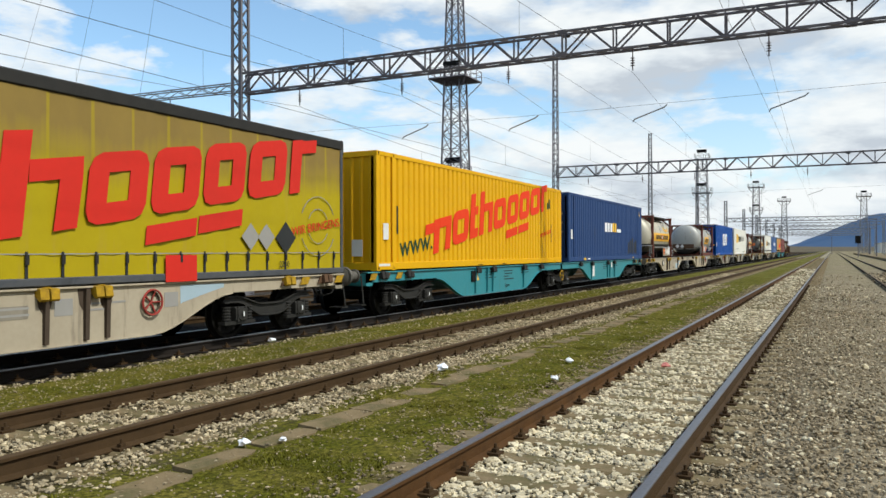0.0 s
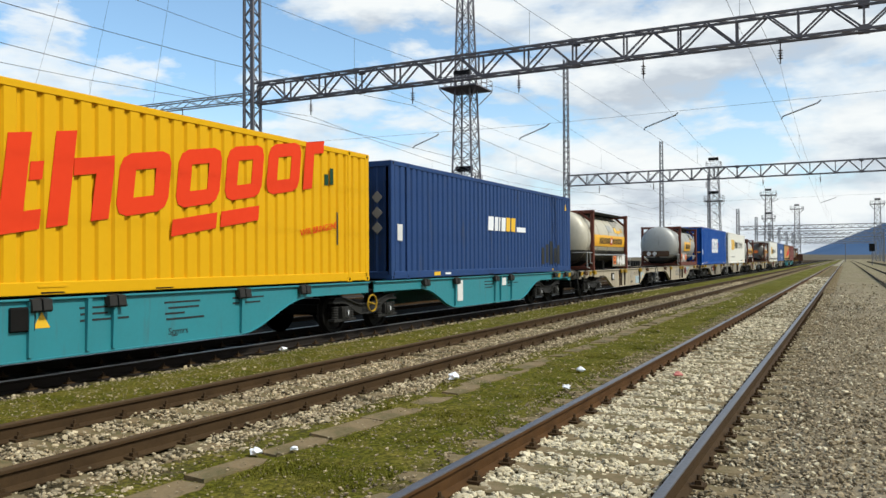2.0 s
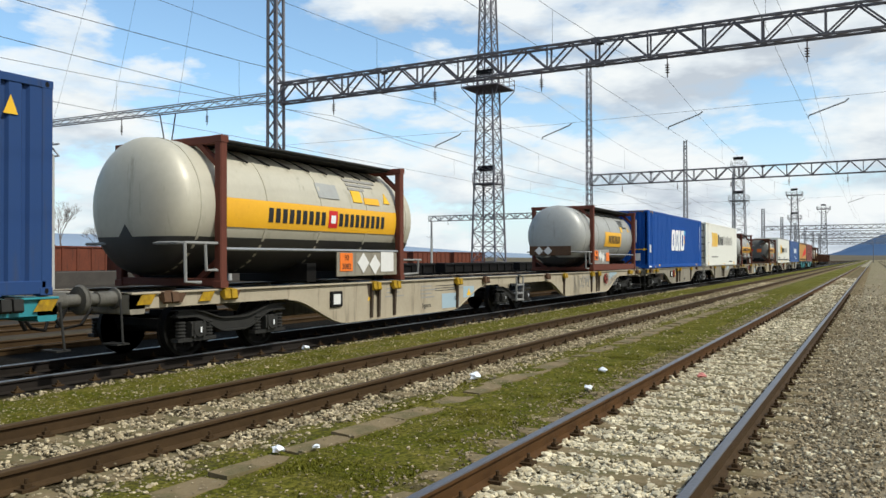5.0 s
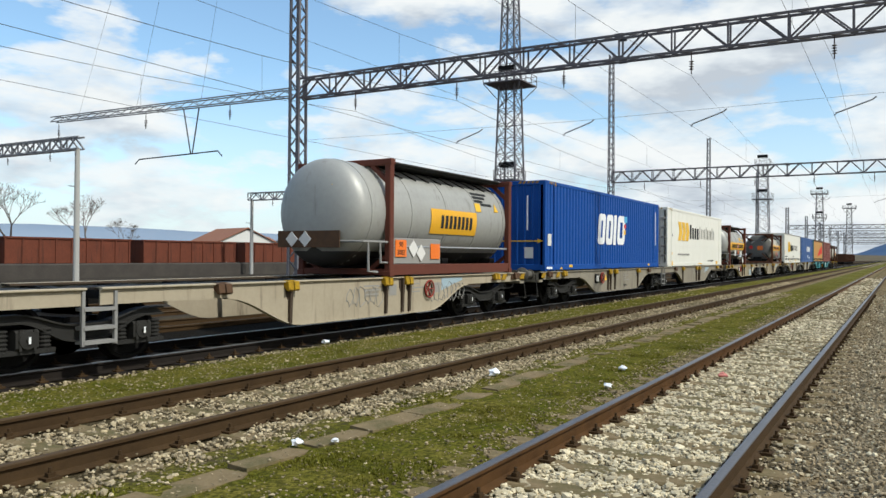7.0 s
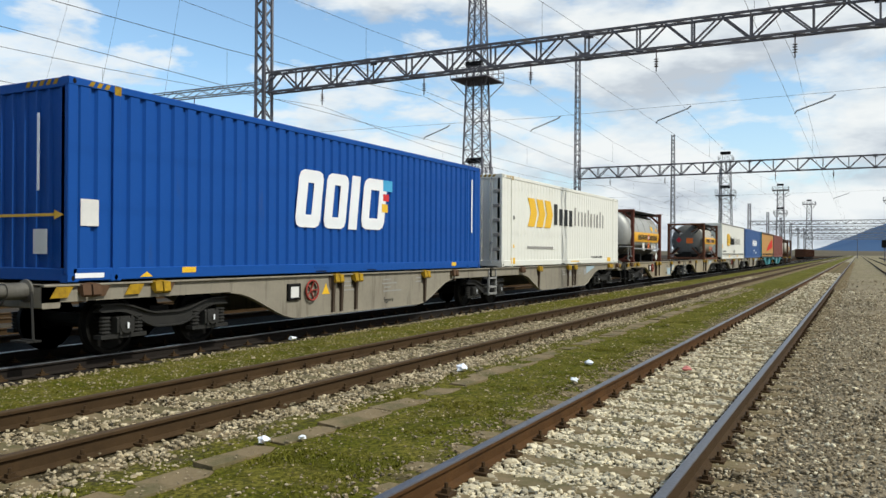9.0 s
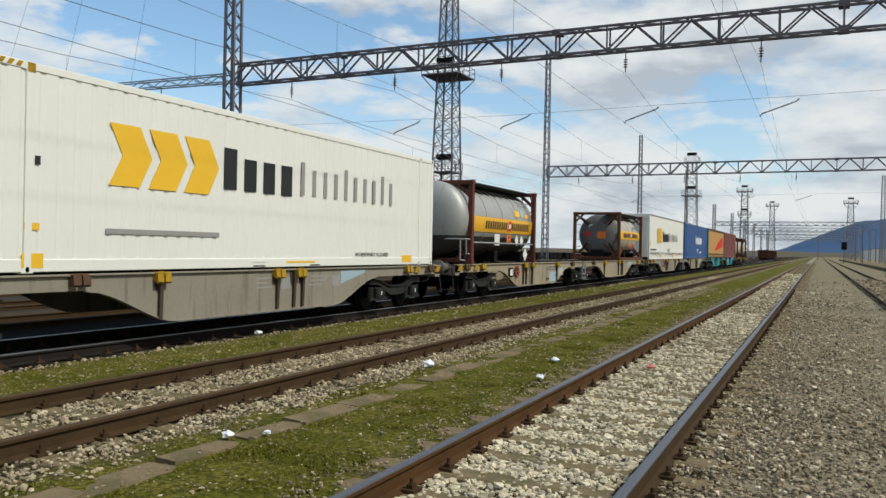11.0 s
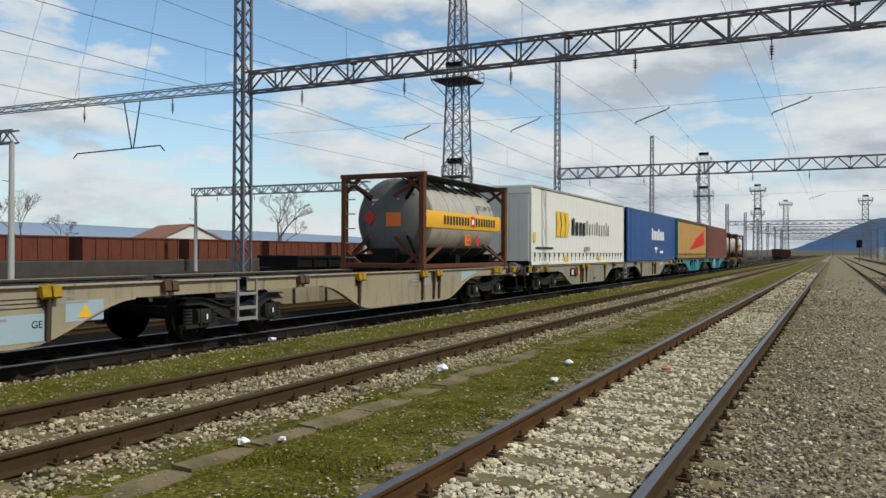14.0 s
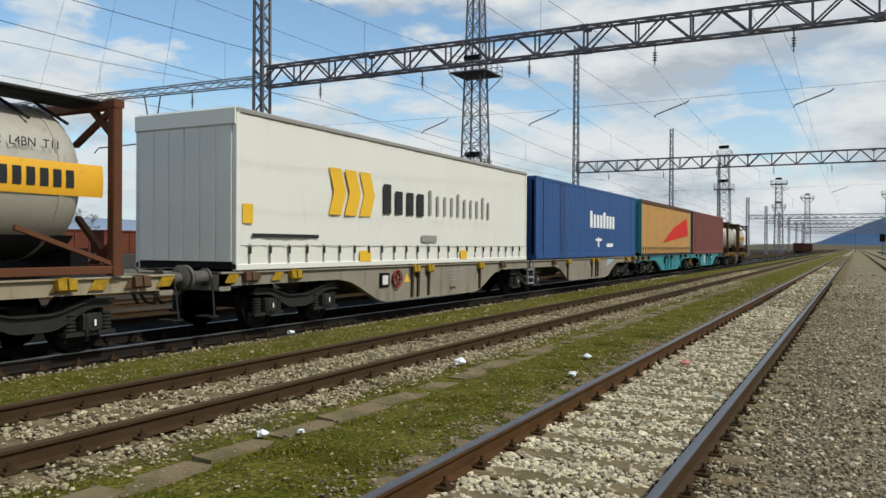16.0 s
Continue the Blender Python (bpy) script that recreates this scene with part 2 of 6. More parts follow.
GRAVEL = surface("tan_gravel", (0.49, 0.405, 0.275), (0.235, 0.186, 0.115), 0.9, scale=7.0, amount=0.9, bump=0.3, bump_scale=60, pieces=0.5)
GRASS = surface("grass_blades", (0.092, 0.100, 0.006), (0.175, 0.150, 0.018), 0.7, scale=1.1, amount=0.95, pieces=0.5)
PLASTIC = surface("white_plastic", (0.80, 0.81, 0.83), (0.66, 0.68, 0.72), 0.4, scale=6.0)
HULL_RED = surface("rusty_red_wagon", (0.17, 0.050, 0.028), (0.095, 0.034, 0.022), 0.75, scale=0.7, amount=0.9, grime=(0.04, 0.024, 0.02), grime_low=0.54, streak=True)
BARK = surface("grey_bark", (0.12, 0.10, 0.085), (0.08, 0.07, 0.06), 0.9, scale=3.0)
PLASTER = surface("pale_plaster", (0.66, 0.65, 0.61), (0.55, 0.54, 0.50), 0.8, scale=0.5)
ROOF = surface("roof_tiles", (0.28, 0.13, 0.08), (0.2, 0.1, 0.07), 0.8, scale=1.0)
PANE = surface("dark_pane", (0.05, 0.07, 0.09), rough=0.2)
# distance haze is mixed into both hill colours
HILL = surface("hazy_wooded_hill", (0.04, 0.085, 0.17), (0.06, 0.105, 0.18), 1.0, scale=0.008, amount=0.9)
HILL_PALE = surface("hazy_pale_hill", (0.20, 0.26, 0.34), (0.24, 0.29, 0.35), 1.0, scale=0.004, amount=0.9)
SCRUB = surface("bare_scrub", (0.13, 0.105, 0.07), (0.09, 0.08, 0.055), 0.95, scale=0.3, amount=0.9)


def ground_material():
    m = bpy.data.materials.new("yard_ground")
    m.use_nodes = True
    t = m.node_tree
    p = t.nodes["Principled BSDF"]
    co = t.nodes.new("ShaderNodeTexCoord").outputs["Object"]
    xyz = t.nodes.new("ShaderNodeSeparateXYZ")
    t.links.new(co, xyz.inputs[0])

    def noise_at(scale, detail=5.0, rough=0.6):
        n = node(t, "ShaderNodeTexNoise", Scale=scale, Detail=detail, Roughness=rough)
        t.links.new(co, n.inputs[0])
        return n.outputs[0]
    big, mid, fine, grain = noise_at(0.35), noise_at(2.2), noise_at(24.0), noise_at(60.0, 3.0)
    wob = maths(t, "MULTIPLY_ADD", maths(t, "SUBTRACT", mid, 0.5), 1.5, maths(t, "MULTIPLY", maths(t, "SUBTRACT", fine, 0.5), 0.7))
    x = maths(t, "ADD", xyz.outputs[0], wob)
    moss = mixed(t, ramp(t, mid, [(0.35, 0.0), (0.62, 1.0)]), (0.092, 0.098, 0.008), (0.185, 0.155, 0.032))
    moss = mixed(t, ramp(t, fine, [(0.42, 0.8), (0.60, 0.0)]), moss, (0.034, 0.034, 0.008))
    dirt = mixed(t, ramp(t, fine, [(0.3, 0.0), (0.7, 1.0)]), (0.05, 0.038, 0.02), (0.13, 0.103, 0.06))
    # ground under the ballast: dark, with contact shade of the gaps painted in
    stones = mixed(t, ramp(t, grain, [(0.38, 0.0), (0.6, 1.0)]), (0.020, 0.015, 0.008), (0.105, 0.082, 0.046))
    path = mixed(t, ramp(t, maths(t, "MULTIPLY_ADD", grain, 0.5, maths(t, "MULTIPLY", mid, 0.5)), [(0.38, 0.0), (0.62, 1.0)]), (0.13, 0.104, 0.066), (0.31, 0.255, 0.17))
    # places across the yard, from 0 at -48 m to 1 at 12 m
    def at(v):
        return v / 60.0 + 0.8
    pos = maths(t, "MULTIPLY_ADD", x, 1 / 60.0, 0.8)

    def band(spans):
        stops = [(0.0, 0.0)]
        for a, b in sorted(spans):
            stops += [(at(a) - 0.003, 0.0), (at(a) + 0.003, 1.0), (at(b) - 0.003, 1.0), (at(b) + 0.003, 0.0)]
        return ramp(t, pos, stops)
    c = mixed(t, band([(-4.95, -2.85), (-9.9, -7.2)]), dirt, moss)
    beyond = ramp(t, maths(t, "MULTIPLY", xyz.outputs[1], 0.01), [(0.24, 0.0), (0.60, 0.85)])
    stones = mixed(t, beyond, stones, mixed(t, ramp(t, grain, [(0.4, 0.0), (0.6, 1.0)]), (0.23, 0.195, 0.135), (0.44, 0.395, 0.30)))
    c = mixed(t, band([(-7.1, -5.1), (-2.8, -0.9)]), c, stones)
    c = mixed(t, ramp(t, pos, [(at(-0.9), 0.0), (at(-0.5), 1.0)]), c, path)
    far = ramp(t, maths(t, "MULTIPLY", xyz.outputs[1], 0.01), [(0.30, 0.0), (0.9, 0.5)])
    c = mixed(t, maths(t, "MULTIPLY", far, ramp(t, big, [(0.45, 0.0), (0.6, 1.0)])), c, (0.17, 0.165, 0.06))
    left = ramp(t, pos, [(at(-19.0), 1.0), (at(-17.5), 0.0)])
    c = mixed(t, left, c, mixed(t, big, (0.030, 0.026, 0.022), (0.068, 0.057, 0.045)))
    # near black from -18 m to -10 m: the train's shade, painted into the ground
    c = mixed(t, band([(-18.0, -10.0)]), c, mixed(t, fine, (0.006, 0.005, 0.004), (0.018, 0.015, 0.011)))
    t.links.new(c, p.inputs["Base Color"])
    p.inputs["Roughness"].default_value = 0.95
    p.inputs["Specular IOR Level"].default_value = 0.02
    k = node(t, "ShaderNodeBump", Strength=0.7, Distance=0.03)
    t.links.new(maths(t, "MULTIPLY_ADD", grain, 0.5, fine), k.inputs["Height"])
    t.links.new(k.outputs[0], p.inputs["Normal"])
    return m


GROUND = ground_material()

# ---- mesh helpers


class Geo:
    """A mesh in the making: plain lists of corners and faces."""

    def __init__(self):
        self.v, self.f = [], []

    def add(self, verts, faces):
        n = len(self.v)
        self.v += [tuple(p) for p in verts]
        self.f += [tuple(i + n for i in q) for q in faces]
        return self

    def box(self, x0, x1, y0, y1, z0, z1):
        p = [(x, y, z) for x in (x0, x1) for y in (y0, y1) for z in (z0, z1)]
        return self.add(p, [(0, 1, 3, 2), (4, 6, 7, 5), (0, 4, 5, 1), (2, 3, 7, 6), (0, 2, 6, 4), (1, 5, 7, 3)])

    def soft(self, x0, x1, y0, y1, z0, z1, b=0.012):
        """A box with chamfered edges along its longest side."""
        d = (x1 - x0, y1 - y0, z1 - z0)
        a = d.index(max(d))
        u, w = [i for i in range(3) if i != a]
        lo, hi = (x0, y0, z0), (x1, y1, z1)
        b = min(b, d[u] * 0.4, d[w] * 0.4)
        ring = [(lo[u] + b, lo[w]), (hi[u] - b, lo[w]), (hi[u], lo[w] + b), (hi[u], hi[w] - b), (hi[u] - b, hi[w]), (lo[u] + b, hi[w]), (lo[u], hi[w] - b), (lo[u], lo[w] + b)]
        pts = []
        for e in (lo[a], hi[a]):
            for q in ring:
                p = [0, 0, 0]
                p[a], p[u], p[w] = e, q[0], q[1]
                pts.append(p)
        return self.add(pts, [(i, (i + 1) % 8, 8 + (i + 1) % 8, 8 + i) for i in range(8)] + [tuple(range(8)), tuple(range(15, 7, -1))])

    def prism(self, outline, a0, a1, axis=0):
        """An outline in the two other axes, drawn out along an axis."""
        n = len(outline)
        pts = []
        for a in (a0, a1):
            for q in outline:
                p = list(q)
                p.insert(axis, a)
                pts.append(p)
        return self.add(pts, [(i, (i + 1) % n, n + (i + 1) % n, n + i) for i in range(n)] + [tuple(range(n - 1, -1, -1)), tuple(range(n, 2 * n))])

    def rod(self, a, b, r, n=6, r2=None):
        a, b = Vector(a), Vector(b)
        w = (b - a).normalized()
        s = w.orthogonal().normalized()
        t = w.cross(s)
        r2 = r if r2 is None else r2
        pts = [a + (s * math.cos(k * math.tau / n) + t * math.sin(k * math.tau / n)) * r for k in range(n)]
        pts += [b + (s * math.cos(k * math.tau / n) + t * math.sin(k * math.tau / n)) * r2 for k in range(n)]
        return self.add(pts, [(k, (k + 1) % n, n + (k + 1) % n, n + k) for k in range(n)] + [tuple(range(n - 1, -1, -1)), tuple(range(n, 2 * n))])

    def bar(self, a, b, w=0.05):
        """A square bar from a to b."""
        return self.rod(a, b, w * 0.707, 4)

    def pipe(self, pts, r, n=6):
        """One continuous tube through the points."""
        pts = [Vector(p) for p in pts]
        ring = []
        side = None
        for i, p in enumerate(pts):
            w = (pts[min(i + 1, len(pts) - 1)] - pts[max(i - 1, 0)]).normalized()
            side = (w.orthogonal() if side is None else side - w * side.dot(w)).normalized()
            t = w.cross(side)
            ring += [p + (side * math.cos(k * math.tau / n) + t * math.sin(k * math.tau / n)) * r for k in range(n)]
        m = len(pts)
        return self.add(ring, [(j * n + k, j * n + (k + 1) % n, (j + 1) * n + (k + 1) % n, (j + 1) * n + k) for j in range(m - 1) for k in range(n)] + [tuple(range(n - 1, -1, -1)), tuple(range((m - 1) * n, m * n))])

    def lathe(self, prof, n=16, axis=0, centre=(0, 0, 0)):
        """A profile of (along, radius) turned round an axis through the centre."""
        pts = []
        for a, r in prof:
            for k in range(n):
                c, s = r * math.cos(k * math.tau / n), r * math.sin(k * math.tau / n)
                p = {0: (a, c, s), 1: (s, a, c), 2: (c, s, a)}[axis]
                pts.append(tuple(p[i] + centre[i] for i in range(3)))
        m = len(prof)
        fs = [(j * n + k, j * n + (k + 1) % n, (j + 1) * n + (k + 1) % n, (j + 1) * n + k) for j in range(m - 1) for k in range(n)]
        return self.add(pts, fs + [tuple(range(n - 1, -1, -1)), tuple(range((m - 1) * n, m * n))])

    def mesh(self, name, smooth=False):
        me = bpy.data.meshes.new(name)
        me.from_pydata(self.v, [], self.f)
        me.validate()
        b = bmesh.new()
        b.from_mesh(me)
        bmesh.ops.recalc_face_normals(b, faces=b.faces)
        b.to_mesh(me)
        b.free()
        if smooth:
            me.shade_smooth()
            me.set_sharp_from_angle(angle=radians(38))
        return me


def part(name, geo, material, parent=None, label="", at=None, smooth=False):
    me = geo if isinstance(geo, bpy.types.Mesh) else geo.mesh(name, smooth)
    if material and not me.materials:
        me.materials.append(material)
    ob = new(name, me)
    ob.parent = parent
    if at is not None:
        ob.matrix_basis = at
    return tagged(ob, label)


def thing(name, label, category, at=None, group="", kind=""):
    ob = new(name)
    ob.empty_display_size = 0.3
    if at is not None:
        ob.matrix_basis = at
    return tagged(ob, label, category, group, kind)


def many(name, base_shapes, places, sizes, turns, material):
    """One mesh of many small pieces: random copies of a few base shapes."""
    rng = np.random.default_rng(5)
    n = len(places)
    pick = rng.integers(0, len(base_shapes), n)
    vs, fs, count = [], [], 0
    for k, (bv, bf) in enumerate(base_shapes):
        idx = np.where(pick == k)[0]
        if not len(idx):
            continue
        c, s = np.cos(turns[idx]), np.sin(turns[idx])
        v = bv[None] * sizes[idx][:, None, :]
        w = np.stack([v[..., 0] * c[:, None] - v[..., 1] * s[:, None], v[..., 0] * s[:, None] + v[..., 1] * c[:, None], v[..., 2]], -1) + places[idx][:, None, :]
        vs.append(w.reshape(-1, 3))
        fs.append((bf[None] + (np.arange(len(idx)) * len(bv))[:, None, None] + count).reshape(-1, 3))
        count += len(idx) * len(bv)
    v, f = np.concatenate(vs), np.concatenate(fs)
    me = bpy.data.meshes.new(name)
    me.vertices.add(len(v))
    me.vertices.foreach_set("co", v.astype(np.float32).ravel())
    me.loops.add(len(f) * 3)
    me.loops.foreach_set("vertex_index", f.astype(np.int32).ravel())
    me.polygons.add(len(f))
    me.polygons.foreach_set("loop_start", np.arange(0, len(f) * 3, 3, dtype=np.int32))
    me.polygons.foreach_set("use_smooth", np.zeros(len(f), dtype=bool))
    me.update(calc_edges=True)
    me.materials.append(material)
    return me


def letters(text, size, parent, material, at, name="lettering", label="", shear=0.0):
    cu = bpy.data.curves.new(name, "FONT")
    cu.body, cu.size, cu.align_x, cu.align_y, cu.extrude, cu.shear = text, size, "CENTER", "CENTER", 0.002, shear
    ob = bpy.data.objects.new("tmp", cu)
    scene.collection.objects.link(ob)
    me = bpy.data.meshes.new_from_object(ob.evaluated_get(bpy.context.evaluated_depsgraph_get()))
    bpy.data.objects.remove(ob)
    me.materials.append(material)
    return part(name, me, None, parent, label, at)


def facing(y, z, x, tilt=0.0):
    """The pose of lettering on a side that faces +x; it reads along +y."""
    return Matrix.Translation((x, y, z)) @ Matrix(((0, 0, 1, 0), (1, 0, 0, 0), (0, 1, 0, 0), (0, 0, 0, 1))) @ pose(0, 0, 0, 0, 0, tilt)


def plates(name, shapes, x, material, parent, label="", thick=0.006):
    """Flat printed shapes, outlines in (y, z), on a side that faces +x."""
    for k, s in enumerate(shapes):
        ob = part(name, Geo().prism(s, x, x + thick + 0.0012 * (k % 4), 0), material, parent, label)
    return ob


def rect(y0, y1, z0, z1, lean=0.0):
    return [(y0, z0), (y1, z0), (y1 + lean, z1), (y0 + lean, z1)]

# ---- the yard: ground, tracks, ballast
XA, XB, XC, XD = -1.83, -6.25, -10.95, 2.75
ZC = -0.10                       # rail top of the train's track; 0 for the others
RNG = np.random.default_rng(11)


def spaced(spans):
    out = []
    for a, b, step in spans:
        out += list(np.arange(a, b - 1e-6, step))
    return out + [spans[-1][1]]


def ground_height(x, y):
    base = np.interp(x, [-120, -60, -30, -16, -12.2, -9.9, -9.3, -7.6, -7.2, -5.2, -4.9, -3.2, -2.8, -0.8, -0.2, 5, 40], [-0.9, -0.75, -0.5, -0.35, -0.30, -0.29, -0.22, -0.19, -0.19, -0.19, -0.155, -0.155, -0.20, -0.20, -0.15, -0.14, -0.14])
    return base


def make_ground():
    xs = np.array(spaced([(-2600, -200, 300), (-200, -30, 17), (-30, -13, 1.0), (-13, 4, 0.16), (4, 12, 0.8), (12, 100, 22), (100, 2600, 500)]))
    ys = np.array(spaced([(-300, -20, 70), (-20, 2, 2), (2, 26, 0.17), (26, 60, 1.0), (60, 200, 10), (200, 4200, 400)]))
    X, Y = np.meshgrid(xs, ys, indexing="ij")
    Z = ground_height(X, Y)
    near = (X > -13) & (X < 4) & (Y > 2) & (Y < 26)
    rough = np.array([noise.noise((x * 1.7, y * 1.7, 0)) * 0.022 + noise.noise((x * 5.1, y * 5.1, 7)) * 0.016 for x, y in zip(X[near], Y[near])])
    Z[near] += rough
    n = len(ys)
    me = bpy.data.meshes.new("ground")
    faces = [(i * n + j, (i + 1) * n + j, (i + 1) * n + j + 1, i * n + j + 1) for i in range(len(xs) - 1) for j in range(n - 1)]
    me.from_pydata(np.stack([X.ravel(), Y.ravel(), Z.ravel()], -1).tolist(), [], faces)
    me.shade_smooth()
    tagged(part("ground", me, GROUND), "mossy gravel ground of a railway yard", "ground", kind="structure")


make_ground()

RAIL_OUT = [(-0.07, -0.172), (0.07, -0.172), (0.07, -0.162), (0.012, -0.14), (0.010, -0.05), (0.036, -0.036), (0.036, -0.012), (-0.036, -0.012), (-0.036, -0.036), (-0.010, -0.05), (-0.012, -0.14), (-0.07, -0.162)]
HEAD_OUT = [(-0.036, -0.012), (0.036, -0.012), (0.034, -0.003), (0.024, 0.0), (-0.024, 0.0), (-0.034, -0.003)]


RAIL_DARK = surface("dark_brown_rail", (0.034, 0.020, 0.009), (0.070, 0.041, 0.018), 0.75, scale=3.0, amount=0.9, bump=0.3, bump_scale=60)


def track(name, x, z, label, top, y0=-30.0, y1=700.0, step=0.6, sleepers=300, clips=40.0, ties=CONCRETE):
    tr = thing(name, label, "railway track", pose(x, 0, z), kind="structure")
    for side in (-0.7525, 0.7525):
        # the train's own rails are near black, its shade put into their colour
        r = part("rail", Geo().prism([(side + a, b) for a, b in RAIL_OUT], y0, y1, 1), RAIL if name == "track_a" and side < 0 else OILY_SHADE if name == "track_c" else RAIL_DARK, tr, "rusty brown steel rail")
        part("running_surface", Geo().prism([(side + a, b) for a, b in HEAD_OUT], y0, y1, 1), top, r, "worn rail head")
    me = Geo().soft(-1.3, 1.3, -0.12, 0.12, -0.30, -0.165, 0.02).mesh("sleeper")
    me.materials.append(ties)
    for k in range(sleepers):
        part("sleeper", me, None, tr, at=pose(0, -3 + k * step + RNG.uniform(-0.02, 0.02), RNG.uniform(-0.004, 0.004), 0, 0, RNG.uniform(-0.6, 0.6)))
    g = Geo()
    for k in range(int(clips / step)):
        y = 1.2 + k * step
        for side in (-0.7525, 0.7525):
            for d in (-0.1, 0.1):
                s = side + d
                g.box(s - 0.05, s + 0.05, y - 0.065, y + 0.065, -0.166, -0.142)
                g.box(s - 0.022, s + 0.022, y - 0.03, y + 0.03, -0.142, -0.112)
                g.rod((s, y, -0.112), (s, y, -0.075), 0.014, 6)
    tagged(part("rail_fastening", g, RAIL_DARK, tr, "rusty bolts and clip plates"), kind="stuff")
    return tr


track("track_a", XA, 0, "worn railway track with brown rails on pale ballast", RAIL_TOP)
track("track_b", XB, 0, "rusty railway track on whitish ballast", RAIL_BROWN)
track("track_c", XC, ZC, "railway track under the freight train with polished rails", RAIL_BRIGHT, ties=OILY_SHADE)
track("track_d", XD, 0, "dark railway track beside the gravel path", RAIL_BROWN, sleepers=200, clips=20)
for k, x in enumerate((-15.6, -20.0, -25.5, -30.0, -68.0)):
    track("track_" + "efghi"[k], x, float(np.interp(x, [-70, -30, -16], [-0.6, -0.35, -0.2])), "rusty siding track beyond the train", RAIL_BROWN, sleepers=60, clips=0.0, ties=OILY_SHADE)


def stone_shapes(n=7):
    rng = np.random.default_rng(3)
    out = []
    for _ in range(n):
        b = bmesh.new()
        bmesh.ops.create_icosphere(b, subdivisions=1, radius=0.5)
        v = np.array([p.co[:] for p in b.verts])
        f = np.array([[q.index for q in face.verts] for face in b.faces])
        b.free()
        v *= rng.uniform(0.42, 1.3, (len(v), 1))
        v = np.clip(v @ np.linalg.qr(rng.normal(size=(3, 3)))[0], -rng.uniform(0.24, 0.48, 3), rng.uniform(0.24, 0.48, 3))
        out.append((v, f))
    return out


STONES = stone_shapes()


def heap(name, label, x0, x1, rows, material, size, spread=1.0, cut=None, z=None, flat=0.7, lift=0.0, thin=0.0, ties=1.0, fade=False):
    """Loose stones on a strip; rows: from, to, stones to the square metre."""
    px, py = [], []
    for a, b, dens in rows:
        n = int((x1 - x0) * (b - a) * dens)
        px.append(RNG.uniform(x0, x1, n))
        py.append(RNG.uniform(a, b, n))
    px, py = np.concatenate(px), np.concatenate(py)
    if thin:
        patch = np.array([noise.noise((x * 1.3, y * 0.9, 4.0)) for x, y in zip(px, py)])
        edge = np.minimum(px - x0, x1 - px) / (x1 - x0) * 2
        keep = patch + edge * 0.9 + RNG.uniform(-0.35, 0.35, len(px)) > thin
        px, py = px[keep], py[keep]
    if cut:
        keep = np.ones(len(px), bool)
        for c in cut:
            keep &= abs(px - c) > 0.085
        px, py = px[keep], py[keep]
    if fade:
        keep = RNG.uniform(0, 1, len(px)) > ((px - x0) / (x1 - x0)) ** 1.2
        px, py = px[keep], py[keep]
    if ties < 1.0:
        off = np.abs((py + 3.0 + 0.3) % 0.6 - 0.3)
        keep = (off > 0.11) | (RNG.uniform(0, 1, len(px)) < ties)
        px, py = px[keep], py[keep]
    s = size * RNG.lognormal(0.0, 0.3, len(px)) * (1 + np.clip(py - 14, 0, 60) * 0.03)
    pz = ground_height(px, py) + s * 0.18 + lift + RNG.uniform(-0.012, 0.02, len(px))
    if z is not None:
        pz = z + RNG.uniform(-0.035, 0.012, len(px))
    sz = np.stack([s * RNG.uniform(0.8, 1.35, len(s)), s * RNG.uniform(0.75, 1.2, len(s)), s * RNG.uniform(0.5, 0.95, len(s)) * flat / 0.7], -1)
    me = many(name, STONES, np.stack([px, py, pz], -1), sz, RNG.uniform(0, math.tau, len(px)), material)
    tagged(new(name, me), label, "ballast", kind="stuff")


heap("ballast", "whitish crushed stone between the rails", -2.52, -1.14, [(-5.0, 2.8, 350), (2.8, 9, 1350), (9, 14, 950), (14, 24, 420), (24, 40, 110), (40, 55, 50), (55, 75, 16)], STONE, 0.052, z=-0.178, ties=0.5)
heap("ballast", "whitish crushed stone between rusty rails", -6.95, -5.55, [(-4.0, 2.5, 200), (2.5, 12, 800), (12, 18, 480), (18, 28, 170), (28, 60, 60)], STONE_DUSTY, 0.041, z=-0.165, thin=0.12, ties=0.5)
heap("ballast", "whitish crushed stone along the outside of a rail", -5.42, -4.62, [(2.5, 12, 720), (12, 20, 380), (20, 40, 120)], STONE_DUSTY, 0.041, z=-0.152, thin=0.2)
heap("ballast", "grey stones on the shoulder of the track", -3.3, -2.64, [(2.8, 14, 330), (14, 40, 110)], STONE_DARK, 0.030, thin=0.22)
heap("gravel", "brownish stones beside the worn rail", -1.0, 1.9, [(-5.0, 3.0, 110), (3.0, 10, 620), (10, 16, 360), (16, 24, 180), (24, 32, 60), (32, 42, 20), (42, 56, 7)], STONE_DARK, 0.036, lift=0.010, fade=True)
heap("gravel", "pale broken stones strewn beside the worn rail", -1.0, 2.2, [(3.0, 10, 130), (10, 18, 80), (18, 40, 20)], STONE, 0.036, lift=0.014, fade=True)
heap("gravel", "fine brownish grey gravel of the path", -0.9, 4.4, [(-4.0, 4, 90), (4, 9, 620), (9, 12, 400), (12, 15, 260), (15, 19, 150), (19, 24, 70), (24, 30, 30)], GRAVEL, 0.019, thin=0.2, flat=0.5, lift=-0.003)
heap("gravel", "scattered larger stones on the path", -0.2, 3.6, [(4, 16, 22), (16, 32, 9)], STONE_DUSTY, 0.036, flat=0.55)
heap("gravel", "scattered pale stones in the moss", -9.6, -7.2, [(4.5, 18, 16), (18, 40, 6)], STONE_DUSTY, 0.034, thin=0.35)
